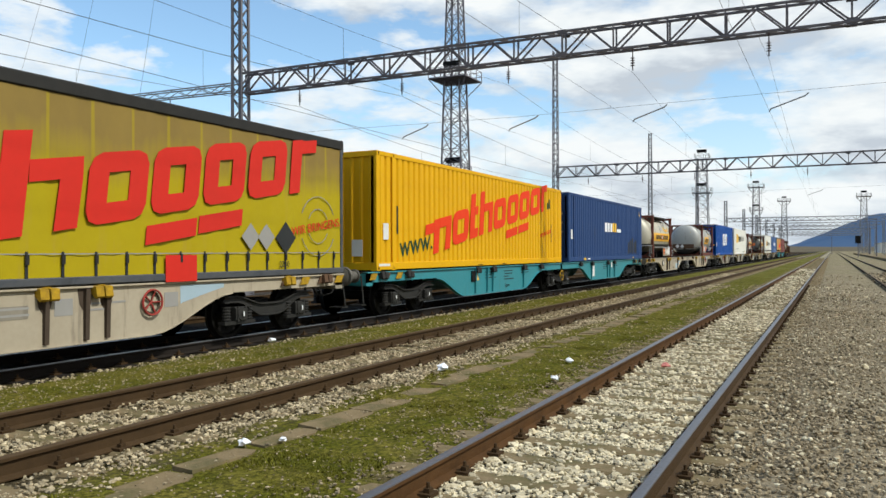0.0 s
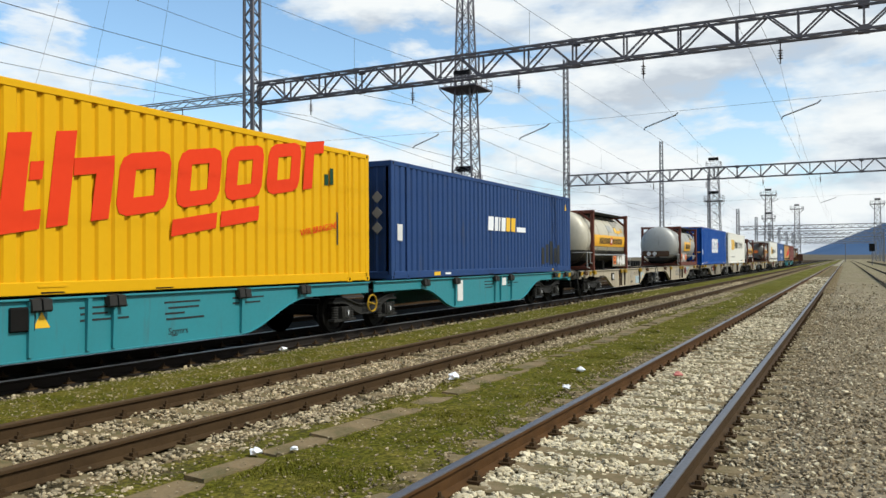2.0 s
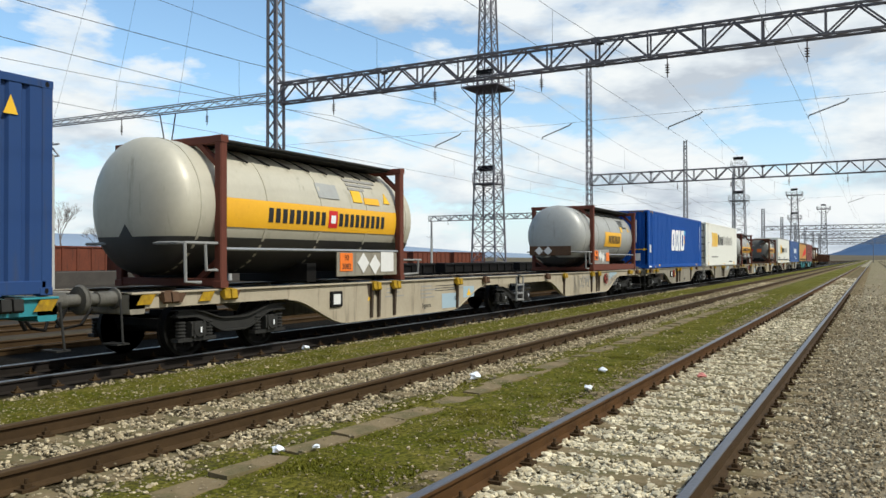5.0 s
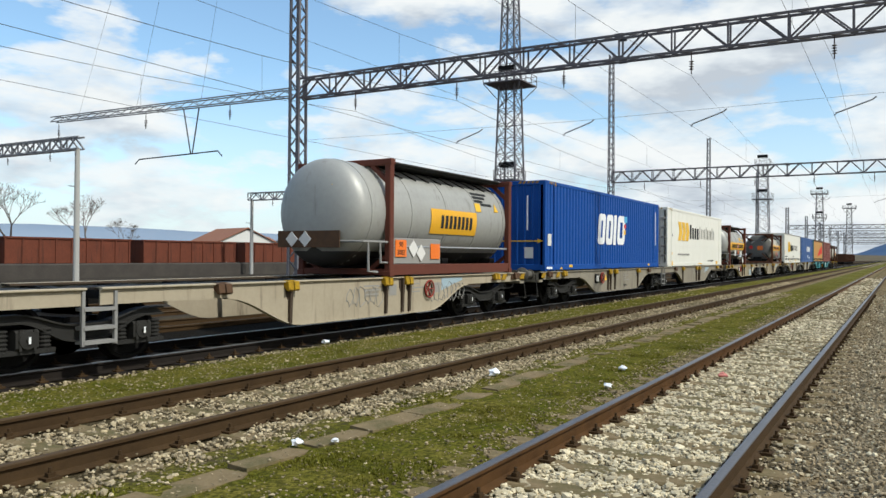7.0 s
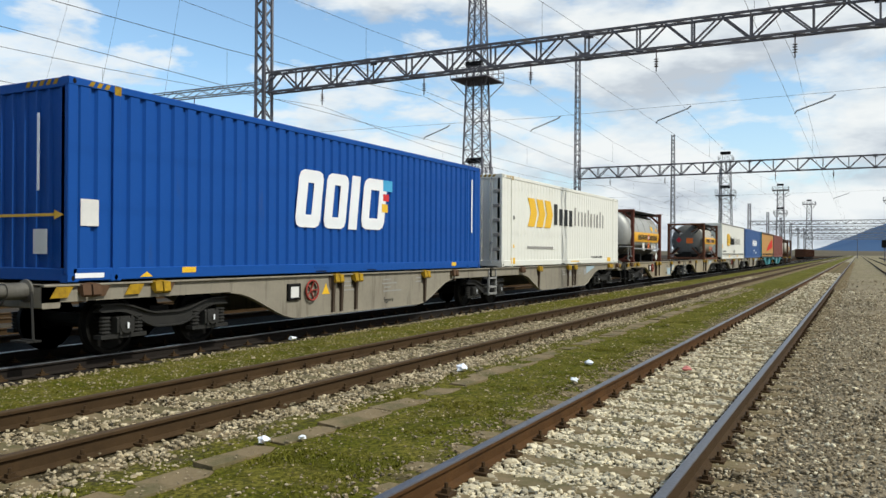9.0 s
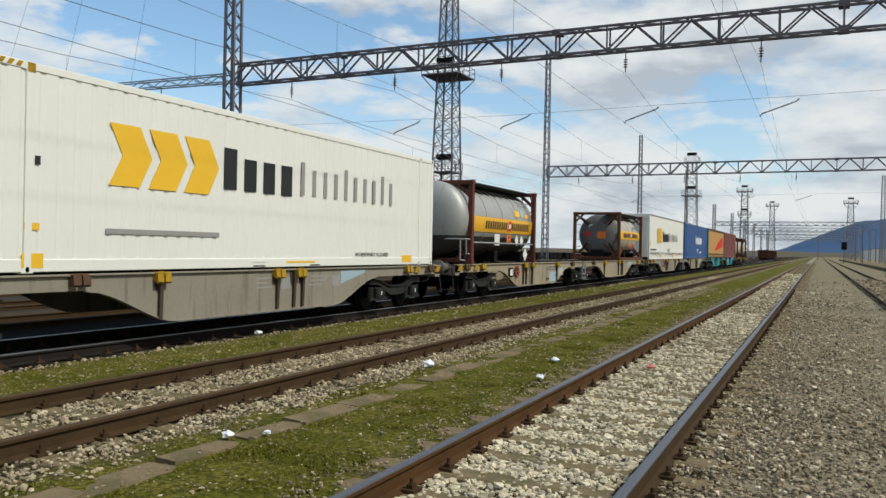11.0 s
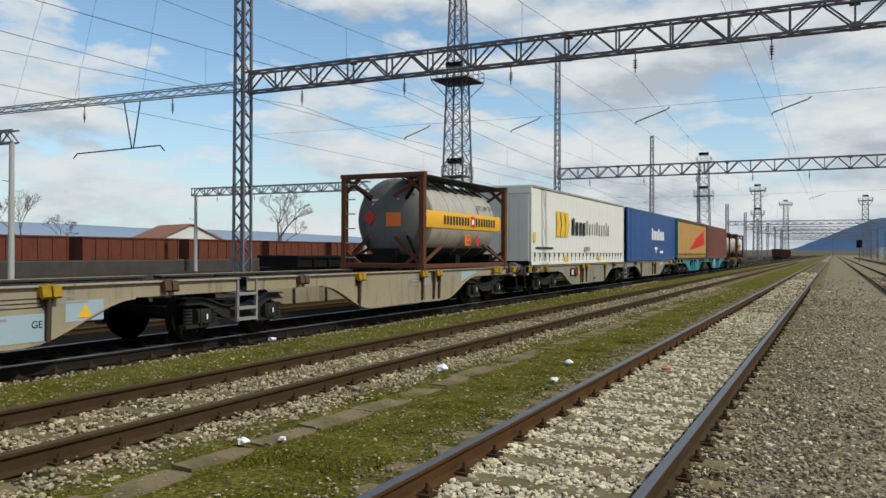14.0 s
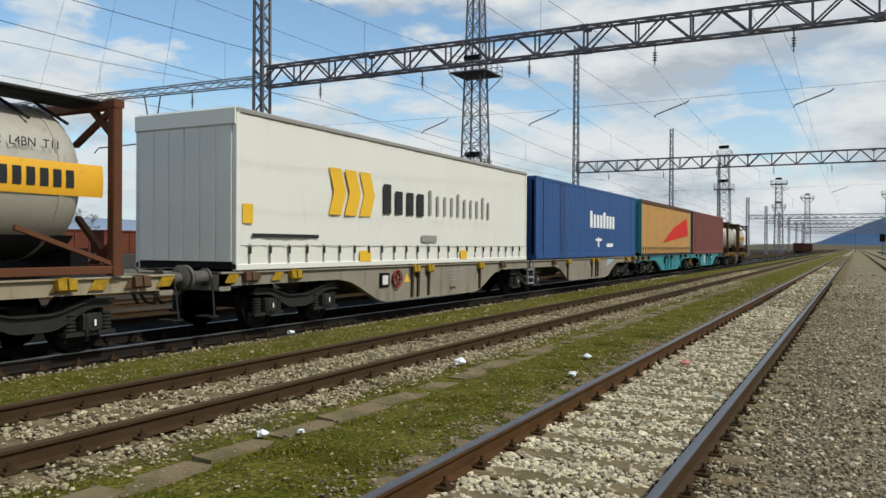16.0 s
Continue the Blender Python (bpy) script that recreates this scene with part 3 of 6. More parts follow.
heap("gravel", "pale stones by the train's rail", -9.95, -9.3, [(5, 22, 90), (22, 50, 30)], STONE_DUSTY, 0.04, thin=0.25)
heap("gravel", "scattered pale stones in the grass strip", -4.75, -3.1, [(3.0, 18, 11), (18, 40, 6)], STONE_DUSTY, 0.036, flat=0.5)
heap("gravel", "fine dirt and grit in the moss", -9.7, -7.1, [(4.5, 14, 170), (14, 24, 60)], GRAVEL, 0.018, flat=0.5)
heap("gravel", "fine dirt and grit in the grass strip", -4.9, -3.0, [(2.8, 10, 190), (10, 18, 70)], STONE_DARK, 0.018, flat=0.5)
heap("gravel", "dark gravel of the right-hand track", 1.9, 4.2, [(22, 60, 40)], STONE_DARK, 0.07)


def grass(name, label, x0, x1, rows, height, bare=None):
    px, py = [], []
    for a, b, dens in rows:
        n = int((x1 - x0) * (b - a) * dens)
        px.append(RNG.uniform(x0, x1, n))
        py.append(RNG.uniform(a, b, n))
    px, py = np.concatenate(px), np.concatenate(py)
    patch = np.array([noise.noise((x * 1.1, y * 1.1, 9.0)) + 0.5 * noise.noise((x * 4, y * 4, 2.0)) for x, y in zip(px, py)])
    keep = patch + RNG.uniform(-0.3, 0.3, len(px)) > 0.02
    if bare:
        keep &= (px < bare[0]) | (px > bare[1]) | (RNG.uniform(0, 1, len(px)) < 0.12)
    px, py, patch = px[keep], py[keep], patch[keep]
    blades = []
    for k in range(5):
        v, f = [], []
        for j in range(6):
            a, lean = RNG.uniform(0, math.tau), RNG.uniform(0.2, 0.9)
            bx, by = RNG.uniform(-0.5, 0.5, 2)
            w = 0.16
            v += [(bx - w * math.sin(a), by + w * math.cos(a), -0.1), (bx + w * math.sin(a), by - w * math.cos(a), -0.1), (bx + lean * math.cos(a), by + lean * math.sin(a), RNG.uniform(0.5, 1.0))]
            f.append((3 * j, 3 * j + 1, 3 * j + 2))
        blades.append((np.array(v), np.array(f)))
    s = height * RNG.lognormal(0, 0.35, len(px)) * (1 + np.clip(patch, 0, 1))
    sz = np.stack([s * 1.1, s * 1.1, s], -1)
    me = many(name, blades, np.stack([px, py, ground_height(px, py) - 0.004], -1), sz, RNG.uniform(0, math.tau, len(px)), GRASS)
    tagged(new(name, me), label, "grass", kind="stuff")


grass("grass", "short mossy green grass between the tracks", -4.85, -3.1, [(2.8, 9, 2200), (9, 16, 1100), (16, 30, 350), (30, 60, 70)], 0.013, (-4.58, -4.22))
grass("grass", "yellowish moss beside the train's track", -9.6, -7.25, [(4.0, 16, 800), (16, 34, 200), (34, 60, 50)], 0.012)

# concrete trough covers along the grass strip
cover = thing("cable_trough", "sunken concrete trough covers in the grass", "cable trough", pose(0, 0, 0), kind="structure")
slabs = []
for w, l in ((0.16, 0.47), (0.13, 0.36), (0.17, 0.41)):
    slabs.append(Geo().prism([(-w, -l), (w * 0.8, -l - 0.03), (w, l * 0.7), (w * 0.6, l), (-w * 0.9, l - 0.02)], -0.08, 0.0, 2).mesh("slab"))
    slabs[-1].materials.append(CONCRETE)
for k in range(44):
    part("slab", slabs[(k * 5 + k // 3) % 3], None, cover, at=pose(-4.4 + RNG.uniform(-0.05, 0.05), 3.2 + k * 0.84, -0.137 + RNG.uniform(-0.016, 0.008), RNG.uniform(-1.5, 1.5), RNG.uniform(-2, 2), RNG.uniform(-4, 4)))


def litter(x, y, s, seed, label, material=PLASTIC, z=-0.12):
    rng = np.random.default_rng(seed)
    b = bmesh.new()
    bmesh.ops.create_icosphere(b, subdivisions=2, radius=s)
    for v in b.verts:
        v.co *= 0.6 + 0.7 * abs(noise.noise(v.co * (2.4 / s) + Vector((seed, 0, 0)))) * 1.6
        v.co.z *= 0.55
    me = bpy.data.meshes.new("crumpled_bag")
    b.to_mesh(me)
    b.free()
    ob = part("crumpled_bag", me, material, None, "", pose(x, y, z + s * 0.25, 0, 0, float(rng.uniform(0, 360))))
    tagged(ob, label, "litter")


litter(-3.17, 9.63, 0.06, 1, "crumpled white plastic cup lying in the grass")
litter(-3.47, 11.2, 0.075, 2, "crumpled white plastic bag lying in the grass")
litter(-4.82, 9.77, 0.09, 3, "pale crumpled wrapper beside the ballast")
litter(-4.47, 5.25, 0.06, 4, "torn white plastic bag on the trough covers")
litter(-4.25, 5.5, 0.035, 5, "scrap of white paper in the grass")
litter(-9.18, 11.55, 0.08, 6, "white scrap of plastic by the rail")
litter(-2.1, 11.3, 0.07, 7, "faded pink scrap on the ballast", surface("pink_plastic", (0.55, 0.2, 0.17), rough=0.6))

# ---- the train
DECK = 1.03
MOVERS = []          # things that roll with the train, and their place along it at the start
WHEELS = []          # wheelsets and their pose on their bogie


def rolling(ob, u, z=DECK, x=XC):
    ob.matrix_basis = pose(x, u, z)
    MOVERS.append((ob, x, u, z))
    return ob


def make_meshes():
    """Meshes that all wagons share."""
    m = {}
    g = Geo()
    for s in (-1, 1):
        x = s * 0.7
        g.lathe([(x - s * 0.02, 0.49), (x + s * 0.0, 0.475), (x + s * 0.005, 0.46), (x + s * 0.11, 0.455), (x + s * 0.115, 0.40), (x + s * 0.06, 0.38), (x + s * 0.05, 0.2), (x + s * 0.09, 0.15), (x + s * 0.09, 0.02)], 28, 0)
        g.lathe([(x - s * 0.02, 0.49), (x - s * 0.02, 0.38), (x + s * 0.02, 0.2), (x - s * 0.04, 0.12), (x - s * 0.04, 0.02)], 28, 0)
        for k in range(4):
            a = k * math.pi / 2
            g.box(x + s * 0.05, x + s * 0.075, 0.25 * math.cos(a) - 0.03, 0.25 * math.cos(a) + 0.03, 0.25 * math.sin(a) - 0.03, 0.25 * math.sin(a) + 0.03)
    g.rod((-1.0, 0, 0), (1.0, 0, 0), 0.085, 12)
    m["wheelset"] = g.mesh("wheelset", True)
    m["wheelset"].materials.append(BLACK)
    # side frame: a swan-necked beam
    ys = [-1.32 + k * 0.12 for k in range(23)]
    dip = [0.5 - 0.5 * math.cos(min(max((1.0 - abs(y)) / 0.8, 0), 1) * math.pi) for y in ys]
    up = [(y, 0.20 - 0.17 * d if abs(y) < 1.25 else 0.13) for y, d in zip(ys, dip)] + [(y, 0.10 - 0.29 * d) for y, d in zip(ys[::-1], dip[::-1])]
    g = Geo().prism(up, -0.05, 0.05, 0)
    flange = [(y, 0.20 - 0.17 * d + 0.012) for y, d in zip(ys, dip)] + [(y, 0.20 - 0.17 * d - 0.012) for y, d in zip(ys[::-1], dip[::-1])]
    g.prism(flange, -0.09, 0.10, 0)
    flange = [(y, 0.10 - 0.29 * d + 0.012) for y, d in zip(ys, dip)] + [(y, 0.10 - 0.29 * d - 0.012) for y, d in zip(ys[::-1], dip[::-1])]
    g.prism(flange, -0.09, 0.10, 0)
    m["side_frame"] = g.mesh("side_frame")
    m["side_frame"].materials.append(IRON)
    g = Geo().soft(-0.06, 0.15, -0.16, 0.16, -0.13, 0.13, 0.03).box(-0.05, 0.12, -0.42, 0.42, -0.19, -0.13)
    g.lathe([(0.15, 0.13), (0.175, 0.12), (0.18, 0.04), (0.20, 0.03)], 14, 0)
    for a in (-0.1, 0.1):
        g.box(0.15, 0.165, a - 0.02, a + 0.02, -0.14, 0.14)
    m["axlebox"] = g.mesh("axlebox")
    m["axlebox"].materials.append(IRON)
    prof = []
    for k in range(6):
        z = -0.15 + k * 0.055
        prof += [(z, 0.07), (z + 0.01, 0.088), (z + 0.024, 0.088), (z + 0.034, 0.07)]
    m["spring"] = Geo().lathe(prof, 12, 2).mesh("spring")
    m["spring"].materials.append(IRON)
    m["mark"] = Geo().box(0.202, 0.206, -0.016, 0.016, -0.045, 0.045).mesh("mark")
    m["mark"].materials.append(WHITE_INK)
    # spigot: a hinged flap with its block, hanging on the sill
    m["spigot"] = Geo().prism([(-0.01, 0.025), (0.11, 0.005), (0.13, -0.14), (0.10, -0.17), (0.0, -0.09)], -0.15, -0.015, 1).prism([(-0.01, 0.025), (0.11, 0.005), (0.13, -0.14), (0.10, -0.17), (0.0, -0.09)], 0.015, 0.15, 1).box(-0.05, 0.05, -0.07, 0.07, 0.0, 0.03).mesh("spigot")
    m["buffer"] = Geo().lathe([(0.0, 0.16), (0.03, 0.16), (0.04, 0.115), (0.34, 0.115), (0.345, 0.09), (0.55, 0.09), (0.555, 0.2), (0.59, 0.225), (0.61, 0.2), (0.62, 0.0)], 18, 1).mesh("buffer", True)
    m["buffer"].materials.append(BUFFER_PAINT)
    return m


M = make_meshes()


def bogie(parent, y, brake=False):
    zr = ZC - DECK
    bg = part("bogie", Geo().box(-0.85, 0.85, -0.2, 0.2, 0.56 + zr, 0.70 + zr).box(-0.8, 0.8, -1.1, -1.0, 0.5 + zr, 0.62 + zr).box(-0.8, 0.8, 1.0, 1.1, 0.5 + zr, 0.62 + zr), BLACK, parent, "black two-axle bogie", pose(0, y, 0))
    for a in (-0.9, 0.9):
        w = part("wheelset", M["wheelset"], None, bg, "", pose(0, a, 0.46 + zr))
        WHEELS.append((w, a, 0.46 + zr))
        for s in (0, 180):
            part("axlebox", M["axlebox"], None, bg, "", Matrix.Translation((0, a, 0.46 + zr)) @ pose(0, 0, 0, 0, 0, s) @ pose(0.98, 0, 0))
            for d in (-0.3, 0.3):
                part("spring", M["spring"], None, bg, "", Matrix.Translation((0, a, 0.46 + zr)) @ pose(0, 0, 0, 0, 0, s) @ pose(1.02, d, -0.02))
        part("axlebox_mark", M["mark"], None, bg, "white painted marks", pose(0.98, a, 0.46 + zr))
    for s in (-1, 1):
        part("side_frame", M["side_frame"], None, bg, "", pose(s * 1.0, 0, 0.58 + zr))
    if brake:
        g = Geo().pipe([(1.2, 0.19 * math.cos(k * math.tau / 14), 0.19 * math.sin(k * math.tau / 14)) for k in range(15)], 0.022)
        g.rod((1.2, -0.19, 0.04), (1.2, 0.19, -0.04), 0.016).rod((1.1, 0, 0), (1.22, 0, 0), 0.03)
        part("brake_wheel", g, HAZARD, bg, "yellow handbrake wheel", pose(0, 0.05, 0.62 + zr))


def sill_outline(l, thin0, thin1):
    """Outline of a fish-bellied side sill of length l, thin over the bogies."""
    z0, z1, top = -0.26, -0.83, -0.035
    pts = [(0.0, top), (0.0, z0)]
    for k in range(9):
        s = k / 8
        pts.append((thin0 + 1.9 * s, z0 + (z1 - z0) * (3 * s * s - 2 * s ** 3)))
    for k in range(9):
        s = k / 8
        pts.append((l - thin1 - 1.9 * (1 - s), z1 + (z0 - z1) * (3 * s * s - 2 * s ** 3)))
    return pts + [(l, z0), (l, top)]


def wagon(u0, mid, u1, paint, label, ribs, empty_at=()):
    """An articulated wagon of two units from headstock to headstock on three bogies."""
    w = rolling(thing("container_wagon", label, "freight wagon", group="wagons of the train"), u0)
    for y0, y1, thin0, thin1 in ((0.0, mid - u0 - 0.12, 3.6, 2.4), (mid - u0 + 0.12, u1 - u0, 2.4, 3.6)):
        l = y1 - y0
        out = [(a + y0, b) for a, b in sill_outline(l, thin0, thin1)]
        for s in (-1, 1):
            sill = part("side_sill", Geo().prism(out, s * 1.18, s * 1.20, 0), paint, w, "deep fish-bellied side plate")
            part("flange", Geo().soft(min(s * 1.08, s * 1.25), max(s * 1.08, s * 1.25), y0, y1, -0.045, -0.012, 0.008), paint, sill)
            if s > 0:
                low = [(a, b) for a, b in out[2:20]]
                part("lower_flange", Geo().prism(low + [(a, b - 0.02) for a, b in low[::-1]], 1.12, 1.235, 0), paint, sill)
                for d in ribs:
                    y = d if y0 == 0.0 else y1 - d
                    part("rib", Geo().prism([(0.0, -0.05), (0.075, -0.05), (0.05, -0.8), (0.0, -0.8)], y - 0.035, y + 0.035, 1), paint if paint == TEAL else RIB, sill, at=pose(1.2, 0, 0))
                    if paint != TEAL:
                        part("dark_rib_patch", Geo().prism([(y - 0.13, -0.05), (y + 0.13, -0.05), (y + 0.10, -0.27), (y + 0.045, -0.36), (y - 0.045, -0.36), (y - 0.10, -0.27)], 1.2, 1.206, 0), RIB, sill, "dark patch behind the rib")
                flaps = [(0.7, SPIGOT), (2.0, HAZARD), (ribs[0] + 0.12, HAZARD), (ribs[2], HAZARD), (ribs[3], HAZARD), (12.2, SPIGOT)]
                for d, colour in flaps:
                    if d > l - 0.3:
                        continue
                    me = M["spigot"].copy()
                    me.materials.append(IRON if paint == TEAL else colour)
                    part("spigot", me, None, sill, "hinged container lock flap", pose(1.2, d if y0 == 0.0 else y1 - d, -0.03))
        g = Geo()
        for k in range(int(l / 1.4)):
            g.box(-1.18, 1.18, y0 + 0.3 + k * 1.4, y0 + 0.42 + k * 1.4, -0.2, -0.05)
        g.box(-0.35, 0.35, y0, y1, -0.30, -0.05)
        part("underframe", g, BLACK, w, "dark cross members")
        g = Geo()
        for s in (-1, 1):
            g.box(min(s * 1.17, s * 0.95), max(s * 1.17, s * 0.95), y0, y1, -0.05, -0.015)
        part("deck_edge", g, RIB, w)
    L = u1 - u0
    for y, d in ((0.0, -1), (L, 1)):
        a, b = sorted((y, y - d * 0.28))
        hs = part("headstock", Geo().soft(-1.2, 1.2, a, b, -0.34, -0.02, 0.02), paint if paint == TEAL else BEIGE_B, w)
        for s in (-0.875, 0.875):
            part("buffer", M["buffer"], None, w, "grey sprung buffer", Matrix.Translation((s, y, -0.10)) @ pose(0, 0, 0, 0, 0, 0 if d > 0 else 180))
        g = Geo().rod((0, y, -0.15), (0, y + d * 0.6, -0.2), 0.045, 8).rod((0, y + d * 0.15, -0.2), (0, y + d * 0.35, -0.55), 0.03, 6)
        g.pipe([(0.35, y, -0.25), (0.37, y + d * 0.2, -0.5), (0.3, y + d * 0.45, -0.55), (0.2, y + d * 0.6, -0.3)], 0.025)
        part("coupling", g, BLACK, w, "black screw coupling and brake hose")
        for k in range(4):
            g = Geo()
            p, q = y - d * (0.1 + k * 0.62), y - d * (0.36 + k * 0.62)
            g.prism([(min(p, q), -0.2), (max(p, q), -0.2), (max(p, q) + 0.1, -0.04), (min(p, q) + 0.1, -0.04)], 1.225, 1.24, 0)
            part("hazard_stripe", g, SPIGOT if k % 2 else HAZARD, w, "worn yellow warning stripe" if k % 2 == 0 else "rusty flap")
        part("step_rail", Geo().pipe([(1.12, y + d * 0.1, -0.1), (1.2, y + d * 0.12, -0.75), (0.95, y + d * 0.12, -0.75)], 0.018).box(0.85, 1.2, y + min(0, d * 0.22), y + max(0, d * 0.22), -0.78, -0.755), IRON, w, "dark shunter's step")
        bogie(w, y - d * 2.35)
    bogie(w, mid - u0, paint == TEAL)
    # step beside the middle bogie
    if paint != TEAL:
        g = Geo()
        y = mid - u0 + 0.1
        for a in (-0.26, 0.26):
            g.bar((1.21, y + a, -0.06), (1.21, y + a, -0.82), 0.05)
        for z in (-0.34, -0.6, -0.8):
            g.box(1.05, 1.25, y - 0.26, y + 0.26, z, z + 0.05)
        part("step_ladder", g, TUBE, w, "pale metal footsteps")
    # handbrake wheels, plates and stencilled data
    if paint != TEAL and L > 20:
        for y in (ribs[0] - 0.75, L - ribs[0] + 0.85):
            if (y > L / 2) != (u0 in (-15.1, 46.5)):
                continue
            # the smaller dark ring behind stands in for the wheel's shadow
            for r, x in ((0.2, 1.26), (0.17, 1.225)):
                g = Geo().pipe([(x, y + r * math.cos(k * math.tau / 18), -0.32 + r * math.sin(k * math.tau / 18)) for k in range(19)], 0.018, 6)
                for k in range(5):
                    a = k * math.tau / 5
                    g.rod((1.22, y, -0.32), (x, y + r * math.cos(a), -0.32 + r * math.sin(a)), 0.012)
                part("handbrake_ring", g, WHEEL_RED if x > 1.25 else RIB, w, "dull red spoked handbrake wheel" if x > 1.25 else "dark ring in place of the wheel's shadow")
        if u0 != -15.1:
            y = ribs[0] - 1.3
            part("shutter_box", Geo().soft(1.2, 1.25, y - 0.19, y + 0.19, -0.5, -0.17, 0.02), BLACK, w)
            part("shutter_card", Geo().box(1.25, 1.256, y - 0.12, y + 0.12, -0.44, -0.23), PAPER, w)
        y = L - ribs[0] + 2.0
        plates("notice_panel", [[(y - 0.5, -0.38), (y + 0.1, -0.24), (y + 0.55, -0.15), (y + 0.55, -0.08), (y - 0.5, -0.08)]], 1.2, PALE_BLUE, w, "pale blue painted panel", 0.004)
        for y in (L - ribs[0] + 1.3, L - ribs[2] + 0.3):
            plates("grey_plate", [rect(y - 0.15, y + 0.15, -0.42, -0.18)], 1.2, GREY_INK, w, "flat grey plate", 0.004)
        plates("data_frame", [rect(L - ribs[2] - 0.75, L - ribs[2] - 0.25, -0.42, -0.24)], 1.2, BEIGE_B, w, "framed stencil", 0.004)
    if paint == TEAL:
        part("shutter_box", Geo().soft(1.2, 1.25, 5.95, 6.3, -0.45, -0.12, 0.02), BLACK, w, "black box on the sill")
        for y in (5.2, 8.42):
            part("card_holder", Geo().box(1.2, 1.215, y + 14.3 - 0.17, y + 14.3 + 0.17, -0.68 if y < 6 else -0.34, -0.1), PAPER, w)
    rng = np.random.default_rng(int(u0 * 10) % 1000)
    ink = INK if paint == TEAL else GREY_INK
    for y, n in ((7.0, 3), (8.6, 4), (10.1, 2), (mid - u0 + 6.4, 3), (mid - u0 + 8.2, 3)):
        bars = [rect(y + rng.uniform(0, 0.1), y + rng.uniform(0.4, 0.95), -0.20 - k * 0.09, -0.17 - k * 0.09) for k in range(n)]
        plates("data_panel", bars, 1.2, ink, w, "small stencilled wagon data", 0.003)
    letters("Sggmrs", 0.15, w, INK, facing(8.9, -0.66, 1.203), "lettering", "small black class lettering")
    plates("warning_sign", [[(6.3, -0.42), (6.56, -0.42), (6.43, -0.2)]], 1.2, GOLD_INK, w, "yellow warning triangle", 0.004)
    return w


wagon(-15.1, -0.2, 14.75, BEIGE, "weathered beige articulated container wagon with curtain-sided load", (6.36, 6.73, 7.39, 10.5))
W2 = wagon(15.75, 30.55, 45.3, TEAL, "teal articulated container wagon carrying two long boxes", (6.24, 7.15, 7.6, 10.4))
W3 = wagon(46.5, 61.15, 75.75, BEIGE, "weathered beige articulated wagon with two tank containers", (6.42, 6.71, 7.37, 10.5))
wagon(76.9, 91.6, 106.2, BEIGE_B, "dirty beige articulated wagon with a blue and a white box", (6.65, 6.95, 7.5, 10.6))
W5 = wagon(107.3, 121.35, 135.3, BEIGE_C, "weathered beige articulated wagon with a silver tank at each end", (5.92, 6.24, 6.9, 10.0))
wagon(136.35, 150.95, 165.5, BEIGE_B, "dirty beige articulated wagon with white and blue boxes", (6.65, 6.95, 7.5, 10.6))
wagon(166.0, 180.1, 194.4, TEAL, "teal articulated wagon near the train's end", (6.3, 7.0, 7.9, 10.7))
wagon(195.6, 203.0, 211.0, RUST, "rust-brown wagon at the train's end", (2.9, 3.2, 4.0, 5.5))


def corrugated(l, pitch, depth, z0, z1, x, flip=1):
    """A ribbed steel wall along y at x; ribs stand out towards flip * x."""
    g = Geo()
    n = int(round(l / pitch))
    p = l / n
    line = []
    for k in range(n):
        a = k * p
        line += [(a, 0.0), (a + p * 0.18, 0.0), (a + p * 0.29, 1.0), (a + p * 0.88, 1.0)]
    line.append((l, 0.0))
    pts = [(x - flip * depth * (1 - d), y, z) for y, d in line for z in (z0, z1)]
    return g.add(pts, [(2 * i, 2 * i + 2, 2 * i + 3, 2 * i + 1) for i in range(len(line) - 1)])


